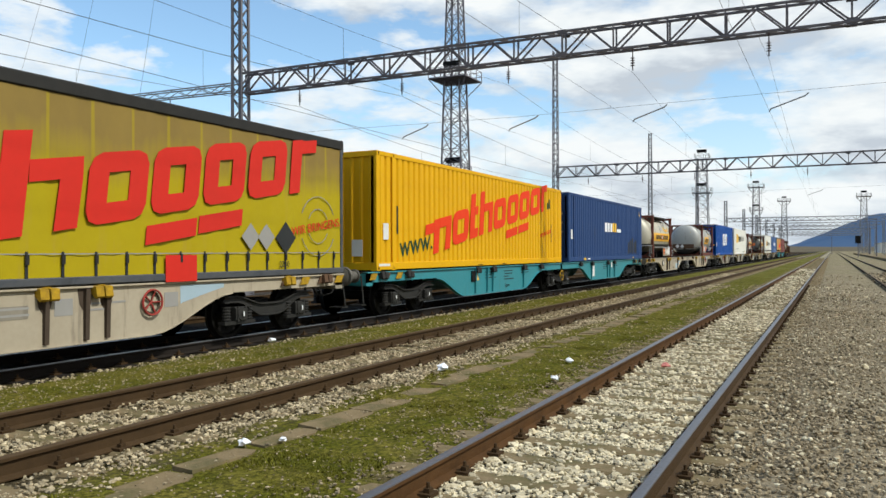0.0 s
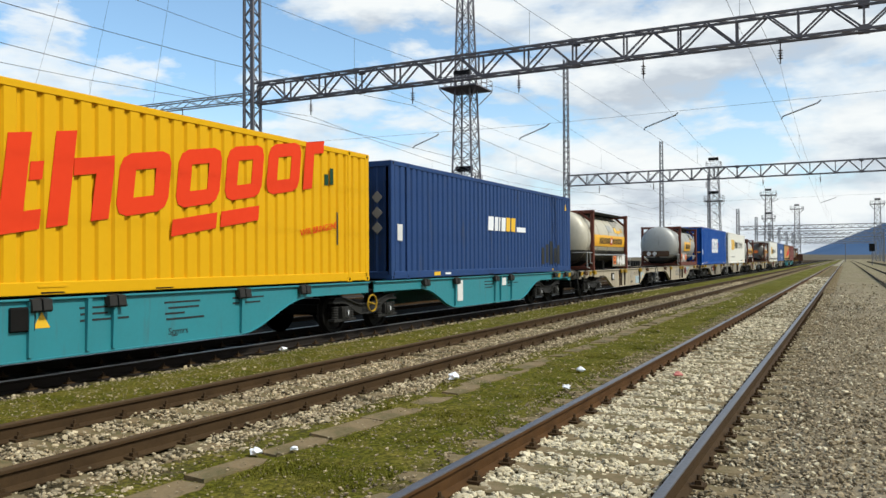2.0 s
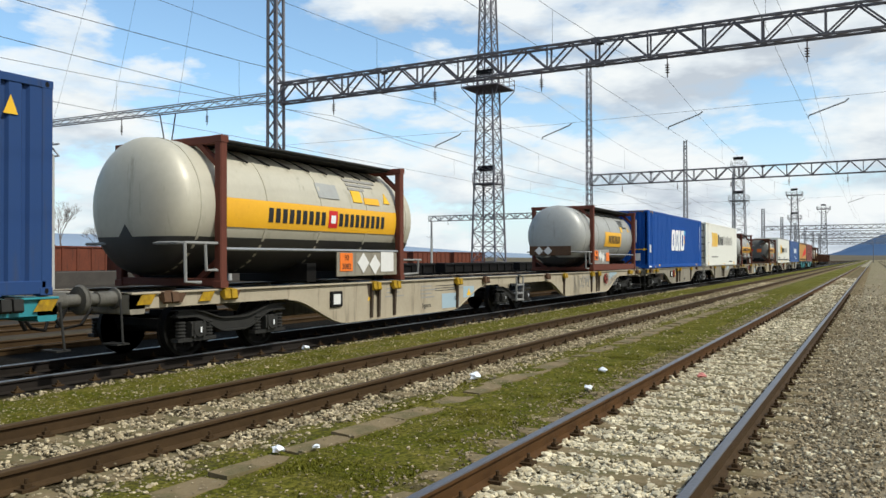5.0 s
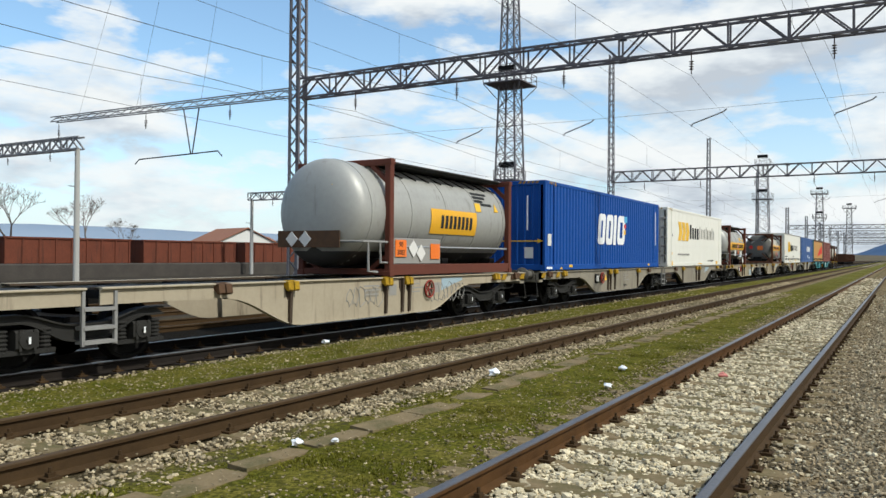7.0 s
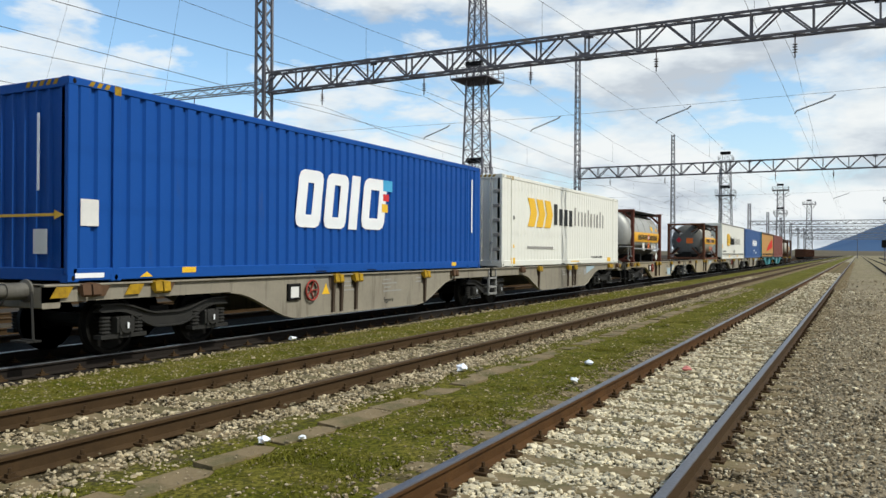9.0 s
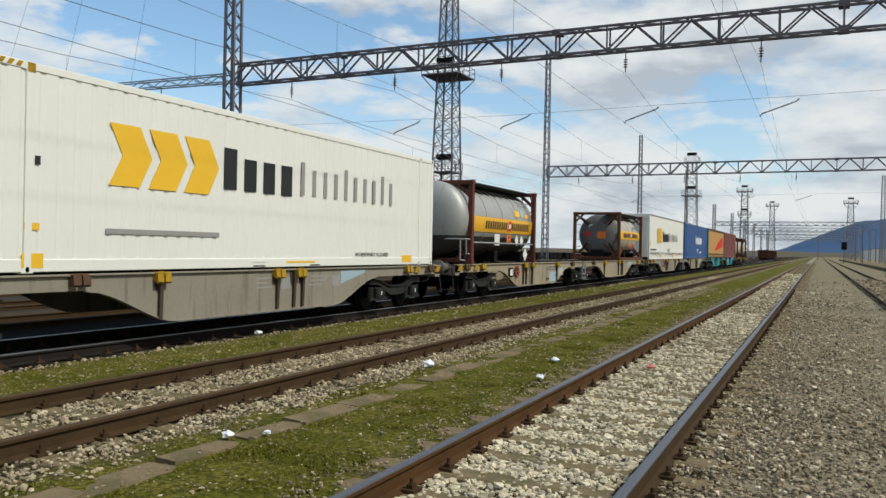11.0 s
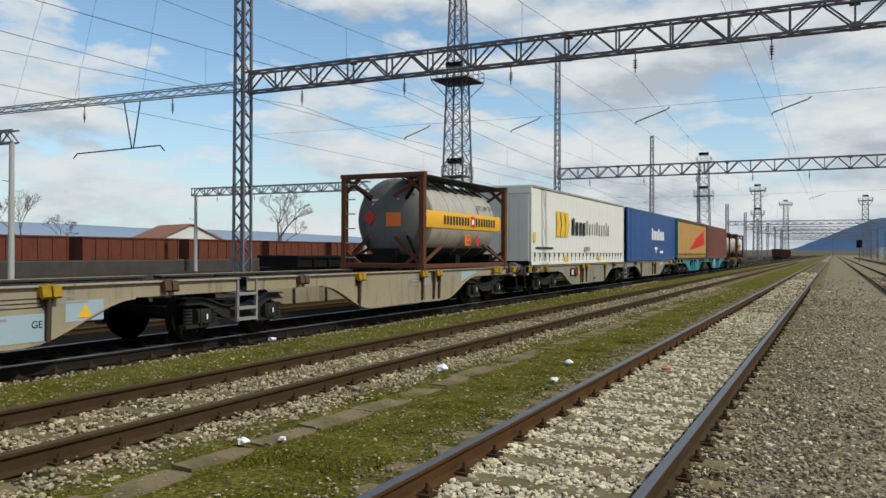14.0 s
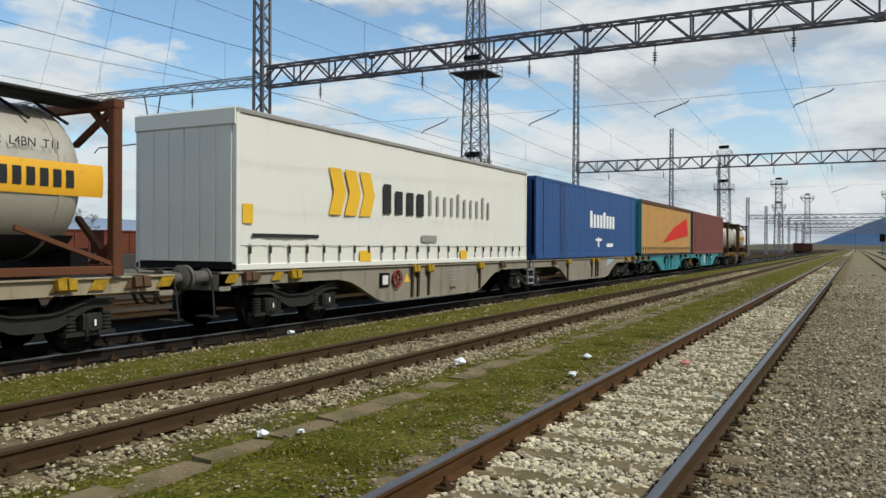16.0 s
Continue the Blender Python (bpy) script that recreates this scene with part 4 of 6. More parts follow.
def box_container(u, l, paint, label, h=2.88, wd=2.5, pitch=0.29, depth=0.046, near_end="front", posts=True):
    c = rolling(thing("shipping_container", label, "shipping container", group="containers on the train"), u, DECK + 0.007)
    X = wd / 2
    inset = 0.75 if posts and l > 13 else 0.0
    for s in (-1, 1):
        wall = part("side_wall", corrugated(l - 0.24, pitch, depth, 0.20, h - 0.10, s * (X - 0.012), s), paint, c, "ribbed steel side", pose(0, 0.12, 0))
        a, b = sorted((s * (X - 0.09), s * X))
        part("bottom_rail", Geo().soft(a, b, 0.1, l - 0.1, 0.02, 0.2, 0.01), paint, c)
        part("top_rail", Geo().soft(a, b, 0.1, l - 0.1, h - 0.11, h, 0.01), paint, c)
        for y in (0.0, l - 0.16):
            part("corner_post", Geo().soft(a - 0.0, b, y, y + 0.16, 0.11, h - 0.11, 0.012), paint, c)
        if inset:
            for y in (inset, l - inset - 0.1):
                part("inner_post", Geo().soft(min(s * (X - 0.03), s * (X + 0.006)), max(s * (X - 0.03), s * (X + 0.006)), y, y + 0.12, 0.02, h - 0.0, 0.008), paint, c)
        for y in (0, l - 0.178) + ((inset - 0.03, l - inset - 0.14) if inset else ()):
            for z in (0, h - 0.118):
                x0, x1 = sorted((s * (X - 0.162), s * (X + 0.004)))
                cast = part("corner_casting", Geo().soft(x0, x1, y, y + 0.178, z, z + 0.118, 0.012), paint, c)
                if s > 0:
                    part("lock_hole", Geo().prism([(y + 0.089 + 0.03 * math.cos(k * math.tau / 8), z + 0.06 + 0.04 * math.sin(k * math.tau / 8)) for k in range(8)], X + 0.004, X + 0.006, 0), BLACK, cast)
        if s > 0:
            for y in (l * 0.42, l * 0.56):
                part("fork_pocket", Geo().box(X, X + 0.004, y, y + 0.36, 0.04, 0.062), BLACK, c)
            part("pocket_edge", Geo().box(X, X + 0.01, l * 0.42 - 0.05, l * 0.42 + 0.41, 0.125, 0.15), paint, c)
    part("roof", Geo().box(-X + 0.05, X - 0.05, 0.05, l - 0.05, h - 0.05, h - 0.015), paint, c)
    part("floor_frame", Geo().box(-X + 0.05, X - 0.05, 0.05, l - 0.05, 0.04, 0.16), BLACK, c, "dark underframe")
    for y, d in ((0.06, -1), (l - 0.06, 1)):
        g = corrugated(wd - 0.34, 0.26, 0.04, 0.2, h - 0.12, 0.0, 1)
        e = part("end_wall", g, paint, c, "ribbed end wall", Matrix.Translation((X - 0.17, y, 0)) @ pose(0, 0, 0, 0, 0, 90))
        part("end_sill", Geo().soft(-X + 0.1, X - 0.1, y - 0.05, y + 0.05, 0.02, 0.2, 0.01), paint, c)
        part("end_header", Geo().soft(-X + 0.1, X - 0.1, y - 0.05, y + 0.05, h - 0.14, h, 0.01), paint, c)
    if near_end == "doors":
        for x in (-0.9, -0.45, 0.45, 0.9):
            part("lock_rod", Geo().rod((x, -0.03, 0.12), (x, -0.03, h - 0.1), 0.02).box(x - 0.04, x + 0.04, -0.06, 0.02, 0.7, 0.78), GALV, c, "steel door lock rod")
        for z in (0.5, 0.95, 1.4, 1.85, 2.3):
            for x in (-1.15, 0.95):
                part("hinge", Geo().soft(x, x + 0.2, -0.02, 0.03, z, z + 0.1, 0.01), GREY_INK, c)
    return c


def corner_stripes(c, h=2.88):
    """Worn warning stripes along the top rail by the near corner."""
    for k in range(3):
        y = 0.32 + k * 0.13
        plates("warning_stripe", [rect(y, y + 0.07, h - 0.09, h - 0.015, 0.05)], 1.25, HAZARD, c, "worn yellow stripe", 0.003)
    part("warning_patch", Geo().box(1.254, 1.258, 0.76, 0.88, h - 0.14, h - 0.01), HAZARD, c, "yellow patch on the lifting corner")
    for k in range(5):
        x = 0.3 + k * 0.15
        part("warning_stripe", Geo().prism([(x, h - 0.09), (x + 0.08, h - 0.09), (x + 0.13, h - 0.015), (x + 0.05, h - 0.015)], 0.004, 0.008, 1), HAZARD, c, "worn yellow stripe")


def slant_ring(y, z, w, h, t, lean):
    """The outline of a leaning block with a window: two half frames."""
    k = lean / h
    def p(a, b):
        return (y + a + k * b, z + b)
    c = min(0.2 * w, 0.24)
    lower = [p(c, 0), p(w - c, 0), p(w - c * 0.3, c * 0.3), p(w, c), p(w, h * 0.5), p(w - t, h * 0.5), p(w - t, t * 0.85), p(t, t * 0.85), p(t, h * 0.5), p(0, h * 0.5), p(0, c), p(c * 0.3, c * 0.3)]
    upper = [p(0, h * 0.5), p(t, h * 0.5), p(t, h - t * 0.85), p(w - t, h - t * 0.85), p(w - t, h * 0.5), p(w, h * 0.5), p(w, h - c), p(w - c * 0.3, h - c * 0.3), p(w - c, h), p(c, h), p(c * 0.3, h - c * 0.3), p(0, h - c)]
    return [lower, upper]


def red_blocks(blocks, x, parent, material, label, rise, y_ref):
    """A row of leaning red blocks; the row climbs with y."""
    shapes = []
    for kind, y, z, w, h, t in blocks:
        lean = h * 0.12
        if kind == "ring":
            shapes += slant_ring(y, z, w, h, t, lean)
        elif kind == "bar":
            shapes.append(rect(y, y + w, z, z + h, lean))
        elif kind == "hook":
            shapes += [rect(y + w - t, y + w, z, z + h - t * 0.8, lean * 0.9), rect(y + lean * 0.8, y + w + lean * 0.9, z + h - t * 0.8, z + h, lean * 0.12)]
        elif kind == "arch":
            shapes += [rect(y, y + t, z, z + h, lean), rect(y + w - t, y + w, z, z + h - t * 0.8, lean * 0.9), rect(y + t + lean * 0.8, y + w + lean * 0.9, z + h - t * 0.8, z + h, lean * 0.12)]
    turned = [[(a, b + (a - y_ref) * rise) for a, b in s] for s in shapes]
    return plates("printed_block", turned, x, material, parent, label)


def small_marks(c, x, items):
    """Stickers and stencils on a side: (material, outline) pairs."""
    for name, material, outline in items:
        plates(name, [outline], x + 0.004, material, c, "", 0.005)


# yellow ribbed box
box = box_container(16.15, 14.25, YELLOW, "yellow ribbed long container with large red print")
red_blocks([("bar", 2.5, 1.02, 0.75, 0.27, 0.3), ("arch", 2.95, 0.44, 1.05, 0.92, 0.33), ("ring", 4.15, 0.47, 1.08, 0.95, 0.31), ("bar", 5.35, 0.47, 0.34, 1.32, 0.3), ("bar", 5.69, 0.47, 0.26, 0.27, 0.3), ("bar", 5.80, 1.14, 0.2, 0.25, 0.3), ("bar", 6.06, 0.47, 0.33, 1.32, 0.3), ("hook", 6.4, 0.47, 0.68, 0.93, 0.31),
            ("ring", 7.2, 0.47, 1.02, 0.95, 0.31), ("ring", 8.38, 0.47, 1.0, 0.95, 0.3), ("bar", 8.3, 0.03, 1.02, 0.27, 0.3), ("ring", 9.52, 0.47, 0.98, 0.95, 0.3), ("bar", 9.42, 0.03, 1.0, 0.27, 0.3), ("ring", 10.64, 0.47, 1.0, 0.95, 0.3), ("bar", 11.78, 0.47, 0.3, 0.95, 0.3), ("bar", 12.1, 1.17, 0.38, 0.25, 0.3)],
           1.246, box, RED, "large leaning red printed blocks", 0.168, 3.3)
letters("www.", 0.78, box, GREEN_INK, facing(2.0, 0.66, 1.25, 7.0), "lettering", "dark green lettering", 0.12)
plates("green_print", [rect(12.52, 12.66, 2.05, 2.28), rect(12.72, 12.84, 2.08, 2.42)], 1.246, GREEN_INK, box, "small green print")
letters("WIR BRINGENS.", 0.19, box, RED, facing(12.35, 1.12, 1.25, 9.0), "stamp_lettering", "small red stamped lettering", 0.1)
small_marks(box, 1.246, [("sticker", PAPER, rect(0.3, 0.55, 0.75, 1.15)), ("stencil", INK, rect(0.95, 1.02, 0.9, 1.6)), ("stencil", INK, rect(12.95, 13.0, 0.8, 1.5)), ("sticker", PAPER, rect(0.1, 0.62, 0.11, 0.17))])
part("end_sticker", Geo().box(0.55, 0.85, -0.002, 0.002, 0.35, 0.75), PAPER, box)

# navy box
NAVY_BOX = box = box_container(31.4, 13.8, NAVY, "navy blue ribbed long container with faded patches")
plates("white_print", [rect(5.75, 6.15, 1.37, 1.80, 0.04), rect(6.25, 6.5, 1.37, 1.80, 0.04), rect(6.58, 6.68, 1.37, 1.80, 0.04), rect(6.78, 7.1, 1.37, 1.80, 0.04), rect(8.1, 8.9, 1.38, 1.54)], 1.246, WHITE_INK, box, "white printed blocks")
plates("golden_print", [rect(7.18, 7.5, 1.38, 1.82, 0.04), rect(7.6, 7.95, 1.38, 1.82, 0.04)], 1.246, GOLD_INK, box, "golden printed blocks")
small_marks(box, 1.246, [("sticker", GOLD_INK, rect(2.2, 2.55, 0.06, 0.16)), ("sticker", WHITE_INK, rect(2.85, 3.2, 0.08, 0.13)), ("sticker", PAPER, rect(0.28, 0.52, 0.95, 1.35)), ("sticker", GOLD_INK, rect(11.6, 11.75, 0.06, 0.14)), ("sticker", GOLD_INK, [(13.1, 2.35), (13.3, 2.35), (13.2, 2.6)])])
for k, y in enumerate((10.5, 10.95, 11.4, 11.85, 12.2)):
    plates("dark_patch", [rect(y, y + 0.3, 0.3 + 0.05 * (k % 2), 0.9 + 0.12 * (k % 3))], 1.242, INK, box, "dark painted-out patch", 0.003)

# bright blue box
box = box_container(77.25, 13.5, BLUE, "bright blue ribbed long container with white print")
plates("white_print", slant_ring(4.98, 0.93, 0.80, 1.15, 0.3, 0.16) + slant_ring(5.9, 0.93, 0.78, 1.15, 0.28, 0.16) + [rect(6.80, 7.12, 0.93, 2.1, 0.16)] + slant_ring(7.28, 0.95, 0.95, 1.15, 0.3, 0.16), 1.246, WHITE_INK, box, "large white printed blocks")
plates("coloured_print", [rect(8.2, 8.6, 1.85, 2.1)], 1.253, CYAN_INK, box, "light blue printed mark")
plates("coloured_print", [rect(8.2, 8.45, 1.62, 1.78)], 1.253, RED_SIGN, box, "red printed mark")
plates("coloured_print", [rect(8.15, 8.4, 1.36, 1.55)], 1.253, GOLD_INK, box, "yellow printed mark")
small_marks(box, 1.246, [("sticker", PAPER, rect(0.2, 0.5, 0.8, 1.18)), ("sticker", GOLD_INK, rect(2.1, 2.4, 0.1, 0.19)), ("sticker", GOLD_INK, [(1.25, 0.05), (1.5, 0.05), (1.38, 0.13)]), ("sticker", WHITE_INK, rect(0.12, 0.6, 0.06, 0.13)), ("sticker", GOLD_INK, rect(11.7, 11.95, 0.08, 0.18)), ("stencil", WHITE_INK, rect(12.9, 12.97, 1.0, 2.5))])
corner_stripes(box)
part("arrow", Geo().box(-0.6, 1.0, -0.03, -0.024, 0.93, 0.97).add([(1.0, -0.03, 0.88), (1.2, -0.03, 0.95), (1.0, -0.03, 1.02)], [(0, 1, 2)]), GOLD_INK, box, "yellow arrow across the doors")
part("end_sticker", Geo().box(0.55, 0.85, -0.032, -0.028, 0.4, 0.75), PAPER, box)
part("end_stencil", Geo().box(0.62, 0.67, -0.032, -0.028, 1.3, 2.4), WHITE_INK, box)


def chevrons(y, z, w, h, n, x, material, parent):
    shapes = []
    for k in range(n):
        a = y + k * w * 0.92
        shapes += [[(a, z + h * 0.5 + h * 0.5), (a + w * 0.7, z + h), (a + w * 1.0, z + h * 0.5), (a + w * 0.3, z + h * 0.5)], [(a + w * 0.3, z + h * 0.5), (a + w * 1.0, z + h * 0.5), (a + w * 0.7, z), (a, z)]]
    plates("chevron", shapes, x, material, parent, "golden yellow chevrons")


def word_bars(y0, y1, z0, z1, n, x, material, parent, name, label, thin=0.5):
    step = (y1 - y0) / n
    shapes = []
    for k in range(n):
        a = y0 + k * step
        shapes.append(rect(a, a + step * thin, z0, z1 + ((z1 - z0) * 0.25 if k % 4 == 0 else 0.0)))
    plates(name, shapes, x, material, parent, label)


# white ribbed box
box = box_container(92.35, 13.25, WHITE, "white ribbed long container with yellow chevrons", near_end="doors", depth=0.014)
chevrons(2.15, 1.32, 0.85, 0.95, 3, 1.246, GOLD_INK, box)
word_bars(4.7, 6.95, 1.45, 2.05, 4, 1.246, INK, box, "dark_print", "bold dark printed bars", 0.62)
word_bars(7.05, 11.2, 1.5, 2.05, 10, 1.246, GREY_INK, box, "grey_print", "thin grey printed bars", 0.3)
small_marks(box, 1.246, [("stencil", GREY_INK, rect(2.1, 4.6, 0.58, 0.66)), ("sticker", GOLD_INK, rect(0.75, 0.98, 0.6, 0.7)), ("sticker", GOLD_INK, rect(0.72, 1.05, 0.08, 0.28)), ("stencil", INK, rect(0.9, 0.98, 1.5, 1.62))])

corner_stripes(box)
letters("NO RESTRAINT ALLOWED", 0.13, box, INK, facing(10.0, 0.27, 1.25), "lettering", "small black lettering")
small_marks(box, 1.246, [("sticker", GOLD_INK, rect(11.5, 12.0, 0.08, 0.26)), ("sticker", GOLD_INK, rect(6.6, 7.6, 0.1, 0.14))])

# further boxes
box = box_container(151.45, 13.716, BLUE_B, "blue long container with white print", depth=0.010)
word_bars(6.2, 10.0, 1.25, 1.8, 8, 1.246, WHITE_INK, box, "white_print", "white printed bars", 0.7)
plates("white_smears", [rect(7.0, 7.9, 0.7, 0.8), rect(8.6, 9.6, 0.45, 0.6, 0.1), rect(7.3, 7.5, 0.45, 0.85)], 1.246, WHITE_INK, box, "white scribbles")
box = box_container(180.8, 13.5, MAROON, "maroon ribbed long container")


def curtain_box(u, l, side, top, label, h=2.9, front=None, rail=IRON, header=0.22, lower=0.42):
    c = rolling(thing("swap_body", label, "swap body", group="containers on the train"), u, DECK + 0.007)
    X = 1.245
    # the side curtain hangs in shallow waves
    for s in (-1, 1):
        n = 90
        line = [(l * k / n, 0.012 * math.sin(k * 1.9) + 0.008 * math.sin(k * 0.53)) for k in range(n + 1)]
        zs = [lower - 0.30, lower, h * 0.45, h * 0.78, h - header]
        pts = [(s * (X - 0.012 + d * (0.4 if j in (0, 4) else 1.0)), y, z) for y, d in line for j, z in enumerate(zs)]
        me = Geo().add(pts, [(5 * i + j, 5 * i + 5 + j, 5 * i + 6 + j, 5 * i + 1 + j) for i in range(n) for j in range(4)])
        part("curtain", me, side, c, "tensioned tarpaulin side", smooth=True)
        a, b = sorted((s * (X - 0.08), s * (X + 0.02)))
        part("top_rail", Geo().soft(a, b, 0, l, h - header, h, 0.02), top, c)
        part("bottom_rail", Geo().soft(a, b, 0, l, 0.0, lower - 0.30, 0.015), rail, c)
        for y in (0.0, l - 0.09):
            part("corner_post", Geo().soft(min(s * (X - 0.09), s * (X + 0.015)), max(s * (X - 0.09), s * (X + 0.015)), y, y + 0.09, 0.02, h - 0.02, 0.012), front or rail, c)
        if s > 0:
            for k in range(int(l / 0.56)):
                y = 0.35 + k * 0.56
                st = part("strap", Geo().box(X + 0.006, X + 0.012, y - 0.022, y + 0.022, 0.06, lower + 0.06), INK if side != PALE else GREY_INK, c, "buckled tension strap")
                part("buckle", Geo().soft(X + 0.012, X + 0.04, y - 0.03, y + 0.03, lower - 0.12, lower + 0.02, 0.01), IRON, st)
            part("hem", Geo().box(X + 0.003, X + 0.006, 0.1, l - 0.1, lower + 0.02, lower + 0.035), GREY_INK, c)
    part("roof", Geo().prism([(-X, h - 0.03), (X, h - 0.03), (X - 0.05, h + 0.015), (-X + 0.05, h + 0.015)], 0, l, 1), top, c)
    part("floor_frame", Geo().box(-X + 0.05, X - 0.05, 0.02, l - 0.02, 0.03, 0.14), BLACK, c)
    for y in (0.02, l - 0.02):
        for k in range(6):
            a = -1.15 + k * 0.385
            part("end_panel", Geo().soft(a, a + 0.375, y - 0.03, y + 0.03, 0.16, h - 0.3, 0.012), front or side, c, "upright panel of the end wall")
        part("end_header", Geo().soft(-X, X, y - 0.06, y + 0.06, h - 0.32, h + 0.01, 0.03), front or top, c)
    return c


# yellow curtain-sided body
box = curtain_box(1.1, 13.6, CURTAIN, IRON, "faded yellow curtain-sided swap body with large red print", header=0.2, rail=SLATE)
red_blocks([("ring", 3.1, 0.72, 1.15, 1.06, 0.36), ("bar", 4.45, 0.72, 0.36, 1.4, 0.3), ("bar", 5.45, 0.72, 0.42, 1.42, 0.3), ("hook", 5.88, 0.72, 0.85, 1.02, 0.38), ("ring", 6.85, 0.72, 1.12, 1.06, 0.36), ("ring", 8.08, 0.74, 1.05, 1.06, 0.35), ("bar", 7.98, 0.28, 1.1, 0.3, 0.3), ("ring", 9.24, 0.76, 1.05, 1.06, 0.35), ("bar", 9.14, 0.30, 1.1, 0.3, 0.3), ("ring", 10.4, 0.76, 1.1, 1.06, 0.35), ("bar", 11.66, 0.74, 0.34, 1.06, 0.3), ("bar", 12.02, 1.52, 0.55, 0.26, 0.3)],
           1.262, box, RED_OLD, "large leaning red printed blocks", 0.157, 6.1)
letters("WIR BRINGENS.", 0.25, box, RED_OLD, facing(12.6, 0.98, 1.266, 8.0), "stamp_lettering", "red stamped lettering", 0.1)
g = Geo()
for r in (0.36, 0.62):
    for lo, hi in ((25, 155), (205, 335)):
        g.pipe([(1.262, 12.65 + r * math.cos(radians(lo + (hi - lo) * k / 12)), 1.0 + r * math.sin(radians(lo + (hi - lo) * k / 12))) for k in range(13)], 0.008, 4)
part("stamp_ring", g, GREY_INK, box, "faint printed ring")
plates("diamond", [[(11.3 + d, 0.42), (11.62 + d, 0.74), (11.3 + d, 1.06), (10.98 + d, 0.74)] for d in (0.25,)], 1.262, INK, box, "black diamond patch")
plates("diamond", [[(10.75 + d, 0.5), (11.0 + d, 0.75), (10.75 + d, 1.0), (10.5 + d, 0.75)] for d in (-0.25, 0.2)], 1.261, GREY_INK, box, "worn dark diamond patch")
plates("red_flap", [rect(8.4, 9.1, -0.02, 0.42)], 1.27, RED_OLD, box, "red canvas flap")
letters("2230", 0.16, box, INK, facing(11.5, 0.22, 1.266), "lettering", "small stencilled number")

# white curtain-sided body
box = curtain_box(136.7, 13.85, PALE, GREY_INK, "white curtain-sided swap body with yellow chevrons", front=WHITE, rail=WHITE, header=0.1)
chevrons(2.75, 1.10, 0.62, 0.98, 3, 1.262, GOLD_INK, box)
word_bars(4.9, 7.0, 1.2, 1.75, 4, 1.262, INK, box, "dark_print", "bold dark printed bars", 0.62)
word_bars(7.1, 11.1, 1.25, 1.75, 10, 1.262, GREY_INK, box, "grey_print", "thin grey printed bars", 0.3)
small_marks(box, 1.262, [("stencil", INK, rect(0.4, 2.4, 0.60, 0.67)), ("sticker", GOLD_INK, rect(0.15, 0.42, 0.85, 1.2)), ("sticker", GOLD_INK, rect(3.9, 4.35, 0.1, 0.34)), ("sticker", GOLD_INK, rect(8.9, 9.3, 0.1, 0.34)), ("stencil", GREY_INK, rect(6.7, 7.5, 0.55, 0.72))])
box = curtain_box(166.4, 13.6, ORANGE, SPIGOT, "faded orange curtain-sided swap body", front=TEAL)
plates("red_print", [[(5.0, 0.7), (12.5, 1.2), (12.0, 2.3), (8.0, 1.6)]], 1.262, RED_OLD, box, "red printed shape")


